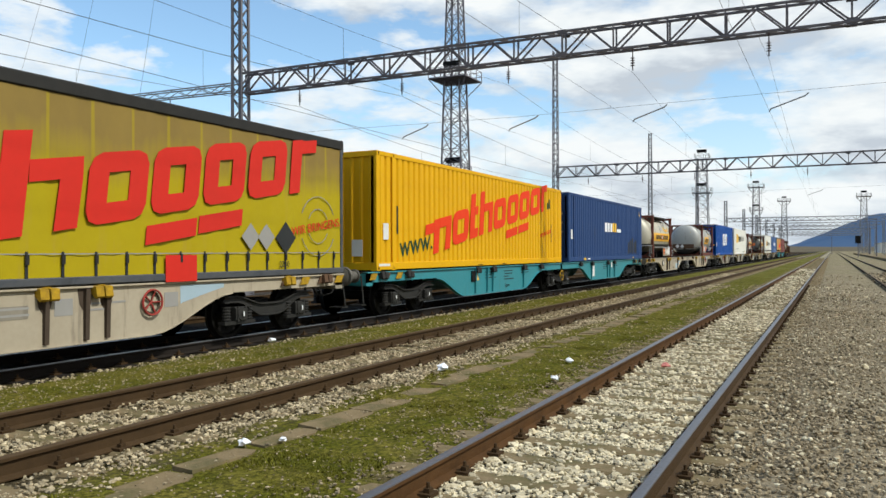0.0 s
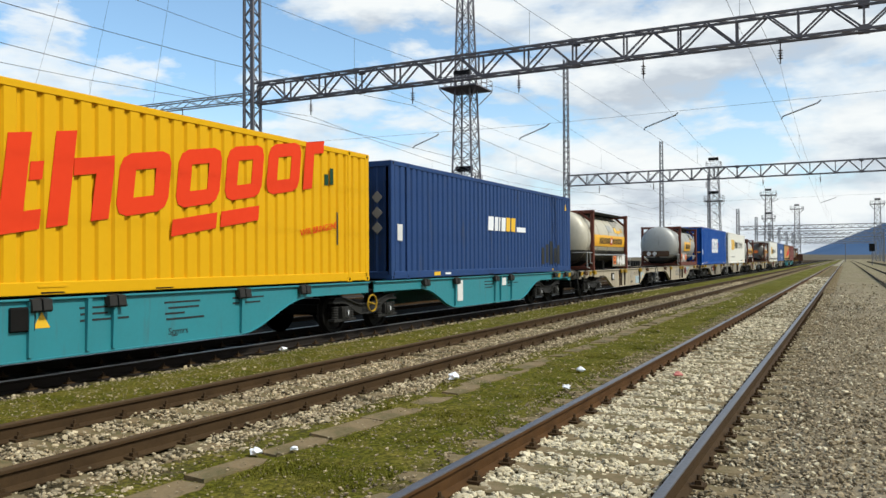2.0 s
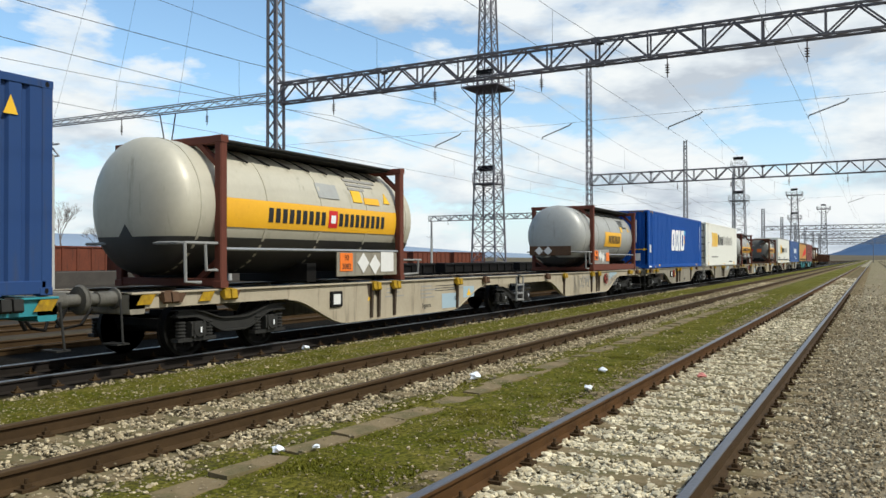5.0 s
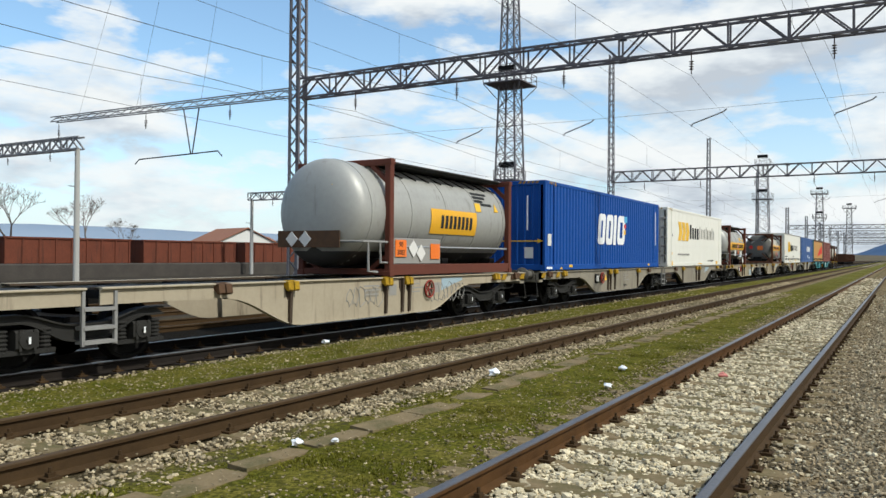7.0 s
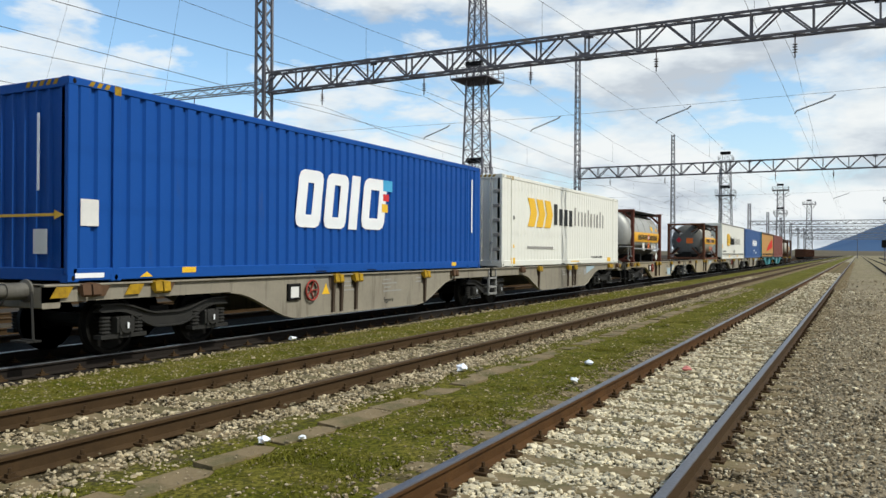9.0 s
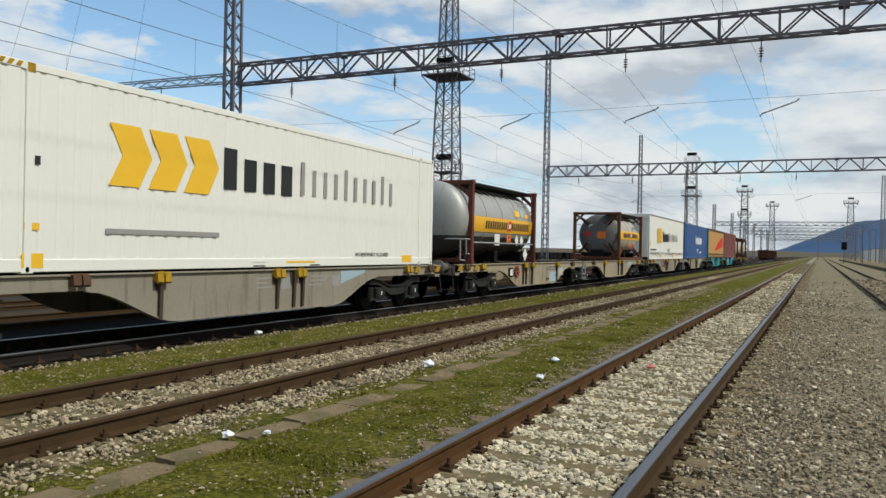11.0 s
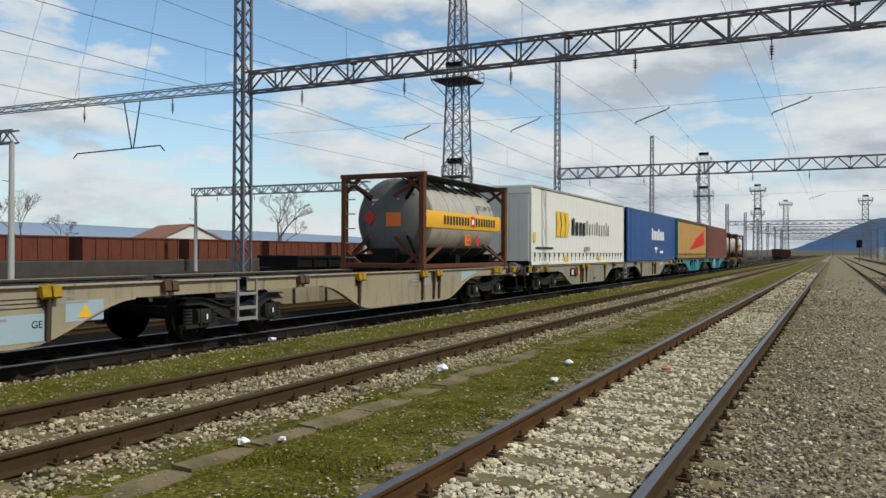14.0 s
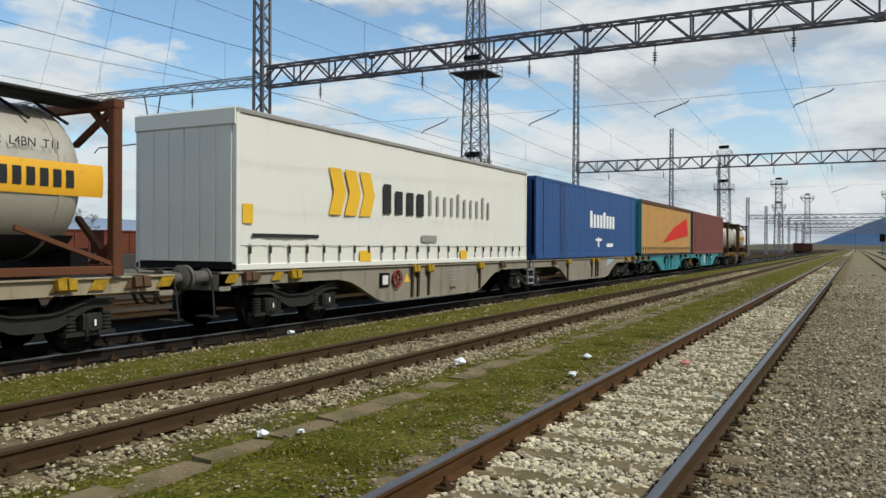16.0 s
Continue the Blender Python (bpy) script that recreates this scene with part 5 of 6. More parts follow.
def tank(u, l, label, shell, frame, over0, over1, r=1.18, lower_dark=True, belt=None, full_frame=False, posts_w=0.16, h=2.59, dark=0.45):
    """A tank container: frames at 0 and l, a shell that may stand out beyond them."""
    c = rolling(thing("tank_container", label, "tank container", group="containers on the train"), u, DECK + 0.007)
    X, zc = 1.22, 0.10 + r + 0.12
    y0, y1 = -over0, l + over1
    d = 0.42
    prof = [(y0, 0.02)] + [(y0 + d * (1 - math.cos(a)), r * math.sin(a) ** 0.62) for a in np.linspace(0.12, math.pi / 2, 9)]
    prof += [(y1 - d * (1 - math.cos(a)), r * math.sin(a) ** 0.62) for a in np.linspace(math.pi / 2, 0.12, 9)] + [(y1, 0.02)]
    sh = part("shell", Geo().lathe(prof, 40, 1, (0, 0, zc)), shell, c, "rounded steel tank shell", smooth=True)
    for k in range(5):
        y = y0 + d + 0.15 + (y1 - y0 - 2 * d - 0.3) * k / 4
        part("band", Geo().lathe([(y - 0.03, r), (y - 0.03, r + 0.012), (y + 0.03, r + 0.012), (y + 0.03, r)], 40, 1, (0, 0, zc)), shell, sh, "welded band")

    def skin(a0, a1, ya, yb, off, n=12):
        pts = []
        for k in range(n + 1):
            a = a0 + (a1 - a0) * k / n
            for y in (ya, yb):
                pts.append(((r + off) * math.cos(a), y, zc + (r + off) * math.sin(a)))
        return Geo().add(pts, [(2 * k, 2 * k + 1, 2 * k + 3, 2 * k + 2) for k in range(n)])
    # dark skin below: cladding, with the shade of the underside in its colour
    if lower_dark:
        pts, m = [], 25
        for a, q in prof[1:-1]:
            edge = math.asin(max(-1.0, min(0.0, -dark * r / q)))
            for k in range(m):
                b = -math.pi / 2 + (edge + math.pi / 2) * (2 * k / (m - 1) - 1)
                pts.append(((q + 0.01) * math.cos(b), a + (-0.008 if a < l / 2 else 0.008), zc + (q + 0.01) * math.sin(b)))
        part("dark_lower_skin", Geo().add(pts, [(j * m + k, j * m + k + 1, (j + 1) * m + k + 1, (j + 1) * m + k) for j in range(len(prof) - 3) for k in range(m - 1)]), DARK_LOWER, sh, "dark lower cladding and painted underside shade", smooth=True)
        part("guard_rail", Geo().pipe([(-1.1, y0 + 0.1, 0.75), (1.1, y0 + 0.1, 0.75), (1.22, y0 + 0.15, 0.75), (1.22, -0.05, 0.75)], 0.028).pipe([(1.22, -0.8, 0.75), (1.22, -0.78, 0.12), (1.22, -0.45, 0.1)], 0.028).pipe([(1.22, -0.36, 0.75), (1.22, -0.33, 0.3), (1.22, 0.0, 0.3)], 0.028), TUBE, c, "dull pale tubular guard rail")
        part("side_pipe", Geo().pipe([(1.22, 0.1, 0.66), (1.22, l - 0.1, 0.66)], 0.03), GALV, c)
    if belt:
        ya, yb, za, zb = belt
        a0, a1 = math.asin((za - zc) / r), math.asin(min(0.98, (zb - zc) / r))
        part("belt", skin(a0, a1, ya, yb, 0.014), BELT, sh, "orange-yellow belt")
        n = int((yb - ya) / 0.27)
        am = (a0 + a1) / 2
        for k in range(n):
            y = ya + (yb - ya) * 0.2 + (yb - ya) * 0.72 * k / n
            if abs(k - n * 0.48) < 1 and yb - ya > 3:
                if k < n * 0.48:
                    part("emblem", skin(am - (a1 - a0) * 0.34, am + (a1 - a0) * 0.34, y + 0.04, y + 0.34, 0.022, 3), RED_SIGN, sh, "small red mark")
                    part("emblem", skin(am - (a1 - a0) * 0.16, am + (a1 - a0) * 0.16, y + 0.11, y + 0.27, 0.026, 3), WHITE_INK, sh, "white centre of the mark")
                continue
            part("printed_bar", skin(am - (a1 - a0) * 0.26, am + (a1 - a0) * 0.26, y, y + (yb - ya) * 0.72 / n * 0.64, 0.022, 3), INK, sh, "dark printed bar")
    for y, dd in ((0.0, 1), (l, -1)):
        g = Geo()
        for s in (-1, 1):
            g.soft(s * X - posts_w / 2, s * X + posts_w / 2, y - posts_w / 2, y + posts_w / 2, 0.0, h, 0.02)
            for z in (0.0, h - 0.12):
                g.soft(s * X - 0.09, s * X + 0.09, y - 0.09, y + 0.09, z, z + 0.12, 0.01)
        g.soft(-X, X, y - 0.07, y + 0.07, h - 0.14, h, 0.015).soft(-X, X, y - 0.07, y + 0.07, 0.02, 0.16, 0.015)
        for s in (-1, 1):
            g.bar((s * X, y, h - 0.55), (s * (X - 0.5), y, h - 0.1), 0.09).bar((s * X, y, 0.5), (s * (X - 0.55), y, 0.1), 0.09)
            if full_frame:
                g.bar((s * X, y, 0.1), (s * 0.4, y, zc - 0.5), 0.08).bar((s * X, y, h - 0.1), (s * 0.35, y, zc + 0.6), 0.08)
            if full_frame:
                g.bar((s * X, y, 0.15), (s * (X - 0.12), y + dd * 1.5, 0.68), 0.065)
        part("end_frame", g, frame, c, "square steel end frame")
    if frame == FRAME_BRN or over0 > 1:
        for s in (-1, 1):
            part("base_rail", Geo().soft(s * X - 0.06, s * X + 0.06, 0, l, 0.02, 0.26 if over0 > 1 else 0.14, 0.01), frame, c)
    for y in (0.35, l * 0.5, l - 0.35):
        part("saddle", Geo().soft(-0.9, 0.9, y - 0.15, y + 0.15, 0.02, 0.4, 0.02), BLACK, c)
    g = Geo().box(0.35, 0.95, 0.1, l - 0.1, h - 0.08, h - 0.045).box(-0.3, 0.3, l * 0.5 - 0.3, l * 0.5 + 0.3, zc + r - 0.02, zc + r + 0.12)
    for k in range(int(l / 0.6)):
        g.bar((0.36, 0.2 + k * 0.6, h - 0.05), (0.9, 0.4 + k * 0.6, zc + r * 0.72), 0.035)
    g.pipe([(1.0, 0.1, h - 0.03), (1.0, l - 0.1, h - 0.03)], 0.03)
    part("walkway", g, IRON, c, "dark top walkway")
    return c, sh, zc, y0


def on_shell(name, parent, zc, r, outline, material, label="", off=0.02):
    """A thin sticker bent round a tank's side; its outline in (y, z)."""
    pts = [((r + e) * math.cos(math.asin((z - zc) / r)), y, zc + (r + e) * math.sin(math.asin((z - zc) / r))) for e in (off - 0.012, off) for y, z in outline]
    n = len(outline)
    part(name, Geo().add(pts, [(k, (k + 1) % n, n + (k + 1) % n, n + k) for k in range(n)] + [tuple(range(n)), tuple(range(2 * n - 1, n - 1, -1))]), material, parent, label)


def shell_print(parent, zc, r, y, z, rows, material):
    """Rows of small unreadable print on a tank's side."""
    for k, w in enumerate(rows):
        on_shell("small_print", parent, zc, r, rect(y, y + w, z - 0.1 * k, z - 0.1 * k + 0.06), material, "small dark print", 0.016)


def placard(parent, y, z, s, material, x, diamond=True, name="placard", lines=None):
    o = [(y, z - s), (y + s, z), (y, z + s), (y - s, z)] if diamond else rect(y - s * 1.2, y + s * 1.2, z - s, z + s)
    plates(name, [o], x, material, parent, "", 0.008)
    if lines:
        for k, text in enumerate(lines):
            letters(text, s * 0.85, parent, INK, facing(y, z + s * (0.45 - 0.95 * k), x + 0.012), "lettering", "black hazard number")


def end_placard(parent, x, z, s, material, y, diamond=True):
    o = [(x, z - s), (x + s, z), (x, z + s), (x - s, z)] if diamond else [(x - s * 1.2, z - s), (x + s * 1.2, z - s), (x + s * 1.2, z + s), (x - s * 1.2, z + s)]
    part("placard", Geo().prism(o, y - 0.01, y, 1), material, parent)


for z in (1.25, 1.62, 2.0):
    end_placard(NAVY_BOX, 0.85, z, 0.15, GREY_INK, 0.0)
c, sh, zc, y0 = tank(48.35, 5.75, "cream-grey tank container with yellow belt and oxide-red frame", TANK_CREAM, FRAME_RED, 0.95, 0.95, belt=(0.15, 5.65, 1.05, 1.55))
part("placard_board", Geo().soft(1.2, 1.225, 3.3, 5.62, 0.12, 0.66, 0.01), BEIGE_B, c, "brownish grey board with hazard plates")
part("guard_rail", Geo().pipe([(1.22, 5.85, 0.46), (1.22, 6.75, 0.46), (1.22, 6.62, 0.44), (1.22, 6.6, 0.14), (1.22, 5.85, 0.12)], 0.025), TUBE, c, "dull pale tubular guard rail")
on_shell("warning_sign", sh, zc, 1.18, [(5.2, 1.74), (5.46, 1.74), (5.33, 1.98)], GOLD_INK, "yellow warning triangle")
on_shell("sticker", sh, zc, 1.18, rect(4.42, 5.0, 1.68, 1.82), BELT, "orange sticker")
on_shell("sticker", sh, zc, 1.18, rect(4.0, 4.34, 1.70, 1.95), GOLD_INK, "yellow sticker")
on_shell("hatch_plate", sh, zc, 1.18, rect(2.8, 3.5, 1.72, 2.02), TANK, "riveted plate")
shell_print(sh, zc, 1.18, 3.95, 2.16, (1.2, 1.0, 0.6), GREY_INK)
placard(c, 5.2, 0.42, 0.22, PAPER, 1.23, False)
placard(c, 3.62, 0.42, 0.19, ORANGE_SIGN, 1.23, False, lines=("90", "3082"))
placard(c, 4.25, 0.40, 0.22, PAPER, 1.23)
placard(c, 4.70, 0.36, 0.22, PAPER, 1.23)
# on this tank the dark skin is only shade painted along the bottom
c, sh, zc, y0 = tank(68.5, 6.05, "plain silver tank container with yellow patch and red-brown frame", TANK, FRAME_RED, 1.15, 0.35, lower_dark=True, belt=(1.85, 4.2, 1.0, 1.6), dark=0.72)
part("placard_board", Geo().soft(1.2, 1.235, 0.1, 2.2, 0.27, 0.85, 0.01), GREY_INK, c, "grey board with hazard plates")
placard(c, 0.42, 0.62, 0.19, ORANGE_SIGN, 1.25, False, lines=("90", "3082"))
placard(c, 0.95, 0.62, 0.2, PAPER, 1.25)
placard(c, 1.28, 0.52, 0.2, PAPER, 1.252)
placard(c, 1.93, 0.56, 0.18, ORANGE_SIGN, 1.25, False)
part("placard_board", Geo().box(-0.95, 0.75, y0 - 0.02, y0 + 0.0, 0.62, 0.98), SPIGOT, c, "brown board on the tank's end")
end_placard(c, -0.55, 0.80, 0.17, PAPER, y0 - 0.02)
end_placard(c, -0.18, 0.80, 0.17, PAPER, y0 - 0.02)
part("triangle", Geo().prism([(0.35, 1.75), (0.62, 1.75), (0.485, 1.98)], y0 + 0.05, y0 + 0.07, 1), GOLD_INK, c, "yellow warning triangle")
on_shell("warning_sign", sh, zc, 1.18, [(5.3, 1.68), (5.54, 1.68), (5.42, 1.9)], GOLD_INK, "yellow warning triangle")
on_shell("sticker", sh, zc, 1.18, rect(4.2, 4.5, 1.64, 1.86), GOLD_INK, "yellow sticker")
shell_print(sh, zc, 1.18, 4.25, 2.1, (0.9, 0.7, 0.5), INK)
shell_print(sh, zc, 1.18, 4.6, 1.82, (0.6,), INK)
c, sh, zc, y0 = tank(108.35, 5.9, "silver tank container with broad yellow belt and oxide-red frame", TANK, FRAME_RED, 0.6, 0.35, belt=(0.1, 5.95, 1.02, 1.50))
placard(c, 2.2, 0.78, 0.19, PAPER, 1.22, False)
placard(c, 3.3, 0.80, 0.16, ORANGE_SIGN, 1.22, False, lines=("80", "2735"))
placard(c, 4.1, 0.78, 0.19, PAPER, 1.22)
placard(c, 4.6, 0.78, 0.19, PAPER, 1.22)
placard(c, 4.9, 0.28, 0.24, PAPER, 1.26)
on_shell("sticker", sh, zc, 1.18, rect(4.05, 4.55, 1.62, 1.84), GOLD_INK, "faded yellow sticker")
on_shell("sticker", sh, zc, 1.18, rect(4.65, 4.98, 1.62, 1.88), PALE_BLUE, "pale blue and white sticker")
on_shell("sticker", sh, zc, 1.18, rect(5.05, 5.5, 1.6, 1.74), BELT, "dull orange sticker")
shell_print(sh, zc, 1.18, 4.7, 2.12, (0.9, 0.8), GREY_INK)
end_placard(c, -0.3, 1.42, 0.17, ORANGE_SIGN, y0 + 0.02, False)
end_placard(c, -0.35, 0.98, 0.18, PAPER, y0 + 0.02)
end_placard(c, -0.02, 0.98, 0.18, PAPER, y0 + 0.02)
g = Geo()
for x in (0.62, 0.98):
    g.pipe([(x, 6.05, 2.55), (x, 6.32, 2.35), (x, 6.38, 1.2), (x, 6.25, 0.15)], 0.02)
for k in range(7):
    g.rod((0.62, 6.36, 0.4 + k * 0.3), (0.98, 6.36, 0.4 + k * 0.3), 0.014)
part("ladder", g, IRON, c, "dark bent ladder on the tank's end")
# domed end: grime, and the end's own shade put into the grey
TANK_END = surface("grimy_shaded_dome", (0.17, 0.165, 0.15), (0.10, 0.095, 0.085), 0.6, scale=2.0, amount=0.9, grime=(0.05, 0.045, 0.04), streak=True)
c, sh, zc, y0 = tank(128.4, 5.75, "grimy tank container in a brown lattice frame", TANK_OLD, FRAME_BRN, -0.25, -0.25, r=1.14, lower_dark=False, belt=(0.35, 5.6, 1.14, 1.60), full_frame=True)
part("end_dome", Geo().lathe([(y0 - 0.012, 0.02)] + [(y0 - 0.012 + 0.43 * (1 - math.cos(a)), 1.152 * math.sin(a) ** 0.62) for a in np.linspace(0.12, math.pi / 2, 9)] + [(y0 + 0.48, 1.152), (y0 + 0.48, 1.14)], 40, 1, (0, 0, zc)), TANK_END, sh, "grimy grey domed end with its shade in the colour", smooth=True)
placard(c, 3.0, 0.82, 0.16, ORANGE_SIGN, 1.16, False, lines=("33", "1120"))
placard(c, 3.7, 0.80, 0.17, RED_SIGN, 1.16)
end_placard(c, 0.2, 1.35, 0.19, ORANGE_SIGN, y0 - 0.02, False)
end_placard(c, -0.55, 1.4, 0.2, RED_SIGN, y0 - 0.02)
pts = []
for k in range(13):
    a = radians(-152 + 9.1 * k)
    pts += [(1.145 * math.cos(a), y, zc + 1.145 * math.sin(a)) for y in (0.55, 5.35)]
part("dark_lower_skin", Geo().add(pts, [(2 * k, 2 * k + 1, 2 * k + 3, 2 * k + 2) for k in range(12)]), DARK_LOWER, sh, "dark lower side")
letters("22K2  L4BN  T11", 0.17, c, INK, facing(4.3, 1.82, 1.13), "lettering", "small black stencilled lettering")
for a, b in (((1.15, 2.45), (0.55, 1.9)), ((-1.15, 2.45), (-0.55, 1.9)), ((1.15, 0.2), (0.6, 0.9)), ((-1.15, 0.2), (-0.6, 0.9))):
    part("strut", Geo().bar((a[0], -0.02, a[1]), (b[0], y0 + 0.06, b[1]), 0.07), BLACK, c, "dark slanting strut")
part("valve_box", Geo().soft(-0.32, 0.32, 0.0, 0.5, 0.14, 0.56, 0.03), BLACK, c, "black valve box")
end_placard(c, 0.0, 2.12, 0.09, PAPER, y0 + 0.12, False)
for k in range(3):
    part("small_print", Geo().box(-0.5, 0.35 - 0.25 * k, y0 + 0.02, y0 + 0.03, 1.86 - 0.12 * k, 1.92 - 0.12 * k), PAPER, c, "small pale print")
for z in (0.3, 0.7, 1.1, 1.5, 1.9, 2.3):
    part("ladder_rung", Geo().rod((-1.2, -0.05, z), (-0.85, -0.05, z), 0.018), GALV, c, "galvanised rung")
tank(197.0, 6.05, "grimy small tank container far down the train", TANK_OLD, RUST, -0.25, -0.25, r=1.1, lower_dark=False, full_frame=True)
tank(204.2, 6.05, "grimy small tank container at the train's end", TANK_OLD, RUST, -0.25, -0.25, r=1.1, lower_dark=False, belt=(1.0, 5.0, 1.1, 1.5), full_frame=True)

def graffiti(parent, y, z, n, seed):
    """Looping sprayed outlines that read as nothing."""
    rng = random.Random(seed)
    for k in range(n):
        a, r, ph = y + k * 0.21, rng.uniform(0.1, 0.15), rng.uniform(0, 6)
        pts = [(1.204, a + r * 0.9 * math.cos(q * 0.5 + ph) + 0.03 * math.sin(q * 1.3), z + r * 1.5 * math.sin(q * 0.5 + ph) + 0.03 * math.cos(q * 1.9 + ph)) for q in range(14)]
        part("graffiti_stroke", Geo().pipe(pts, 0.009, 4), GREY_INK, parent, "sprayed dark outline")


for wg, m in ((W3, 14.65), (W5, 14.05)):
    plates("notice_panel", [rect(m - 4.95, m - 4.0, -0.78, -0.40)], 1.2, PALE_BLUE, wg, "pale blue notice panel", 0.004)
    plates("notice_panel", [rect(m - 3.75, m - 3.1, -0.55, -0.25)], 1.2, PALE_BLUE, wg, "pale blue notice panel", 0.004)
    plates("warning_sign", [[(m - 3.55, -0.5), (m - 3.3, -0.5), (m - 3.42, -0.3)]], 1.205, GOLD_INK, wg, "yellow warning triangle", 0.004)
    for k in range(3):
        plates("load_table", [rect(m - 5.3, m - 4.05, -0.2 - 0.06 * k, -0.185 - 0.06 * k)], 1.2, INK, wg, "printed load table", 0.004)
    letters("GE", 0.14, wg, INK, facing(m - 4.2, -0.55, 1.207), "lettering", "small black lettering")

graffiti(W3, 20.6, -0.4, 6, 3)
graffiti(W3, 23.9, -0.42, 8, 5)

# ---- masts, gantries and wires
ZG = -0.25


def lattice_leg(g, x, y, z0, z1, w0, w1, step=0.55, t=0.05, crossed=False, chord=1.5):
    """Four corner angles with zigzag bracing, tapering upwards."""
    n = max(2, int((z1 - z0) / step))
    def at(k, i):
        s = k / n
        w = w0 + (w1 - w0) * s
        return Vector((x + w * (0.5 if i in (0, 1) else -0.5), y + w * (0.5 if i in (0, 3) else -0.5), z0 + (z1 - z0) * s))
    for i in range(4):
        g.bar(at(0, i), at(n, i), t * chord)
    for k in range(n):
        for i in range(4):
            j = (i + 1) % 4
            a, b = (i, j) if (k + i) % 2 else (j, i)
            g.bar(at(k, a), at(k + 1, b), t * 0.7)
            if crossed:
                g.bar(at(k, b), at(k + 1, a), t * 0.45).bar(at(k, a), at(k, b), t * 0.5)
    return g


def lattice_mast(name, label, x, y, top, w0, w1, material, parent=None, t=0.07, chord=1.4):
    g = lattice_leg(Geo(), 0, 0, 0, top - ZG, w0, w1, 0.5, t, False, chord)
    g.box(-w0 * 0.75, w0 * 0.75, -w0 * 0.75, w0 * 0.75, -0.3, 0.06)
    if parent is None:
        ob = part(name, g, material, None, "", pose(x, y, ZG))
        return tagged(ob, label, "catenary mast")
    return part(name, g, material, parent, label, pose(x, y, ZG))


def beam(x0, x1, z0, z1, panel=0.95, w=0.45, t=0.058):
    """A lattice crossbeam along x."""
    g = Geo()
    for z in (z0, z1):
        for y in (-w / 2, w / 2):
            g.bar((x0, y, z), (x1, y, z), t * 1.35)
    n = int(round((x1 - x0) / panel))
    p = (x1 - x0) / n
    for k in range(n):
        a, b = x0 + k * p, x0 + (k + 1) * p
        for y in (-w / 2, w / 2):
            if k % 2:
                g.bar((a, y, z1), (b, y, z0), t)
            else:
                g.bar((a, y, z0), (b, y, z1), t)
            if k % 4 == 2:
                g.bar((a, y, z0), (a, y, z1), t * 0.9)
        for z in (z0, z1):
            g.bar((a, -w / 2, z), (b, w / 2, z), t * 0.55)
        if k % 4 == 0:
            g.bar((a, -w / 2, z0), (a, -w / 2, z1), t).bar((a, w / 2, z0), (a, w / 2, z1), t)
        if k % 10 == 6:
            for y in (-w / 2 - 0.02, w / 2 + 0.02):
                g.box(a - 0.16, a + 0.16, y - 0.01, y + 0.01, z0 - 0.06, z0 + 0.12).box(a - 0.16, a + 0.16, y - 0.01, y + 0.01, z1 - 0.12, z1 + 0.06)
    return g


def insulator(parent, x, z0, z1, y=0.0):
    g = Geo().rod((x, y, z0), (x, y, z1), 0.022)
    for k in range(4):
        z = z0 + 0.16 + k * 0.085
        g.lathe([(z, 0.03), (z + 0.02, 0.085), (z + 0.045, 0.04)], 10, 2, (x, y, 0))
    part("insulator", g, INSULATOR, parent, "brown hanging insulator")


TRACKS = (-20.6, -15.55, -10.95, -6.27, -1.83)


def gantry(y, left, right, z0, z1, label, drops, arms, top_left=19.4, material=LATTICE, t=0.06, legs=(0.70, 0.55)):
    gt = thing("catenary_gantry", label, "catenary gantry", pose(0, y, 0), group="gantries over the tracks")
    part("crossbeam", beam(left + 0.12, right - 0.2, z0, z1, t=t), material, gt, "lattice crossbeam")
    lattice_mast("left_mast", "tall lattice mast", left, 0, top_left, *legs, MAST if material == LATTICE else material, gt, t, 1.7 if legs[1] > 0.4 else 1.2)
    lattice_mast("right_mast", "lattice mast", right, 0, z1 + 0.3, 0.6, 0.45, material, gt, t)
    for x in drops:
        insulator(gt, x, z0 - 0.77, z0)
    if arms:
        part("span_wire", Geo().pipe([(left, 0, 6.7), (-10.7, 0, 6.54), (right, 0, 6.7)], 0.006, 4), WIRE, gt)
        for x in arms:
            g = Geo().pipe([(x + 1.18, 0, 6.54), (x + 1.07, 0, 6.45), (x + 0.05, 0, 6.11), (x, 0, 6.02)], 0.024, 5)
            part("registration_arm", g, GALV, gt, "bent steady arm")
    return gt


gantry(27.9, -23.85, 6.4, 8.60, 9.465, "dark lattice catenary gantry spanning the tracks", TRACKS, TRACKS[1:], top_left=20.7, legs=(0.54, 0.45))
gantry(72.9, -23.8, 5.25, 8.52, 9.52, "lattice catenary gantry further along the yard", TRACKS, TRACKS[1:], top_left=20.7, legs=(0.53, 0.36))
for k in range(6):
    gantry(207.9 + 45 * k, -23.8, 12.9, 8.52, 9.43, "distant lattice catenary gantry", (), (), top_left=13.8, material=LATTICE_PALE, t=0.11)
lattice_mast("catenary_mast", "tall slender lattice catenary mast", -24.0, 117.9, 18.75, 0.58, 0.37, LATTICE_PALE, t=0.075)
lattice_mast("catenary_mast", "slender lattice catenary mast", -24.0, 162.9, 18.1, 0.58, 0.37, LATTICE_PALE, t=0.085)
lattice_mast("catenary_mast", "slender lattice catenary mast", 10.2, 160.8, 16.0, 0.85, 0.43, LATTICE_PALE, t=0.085)

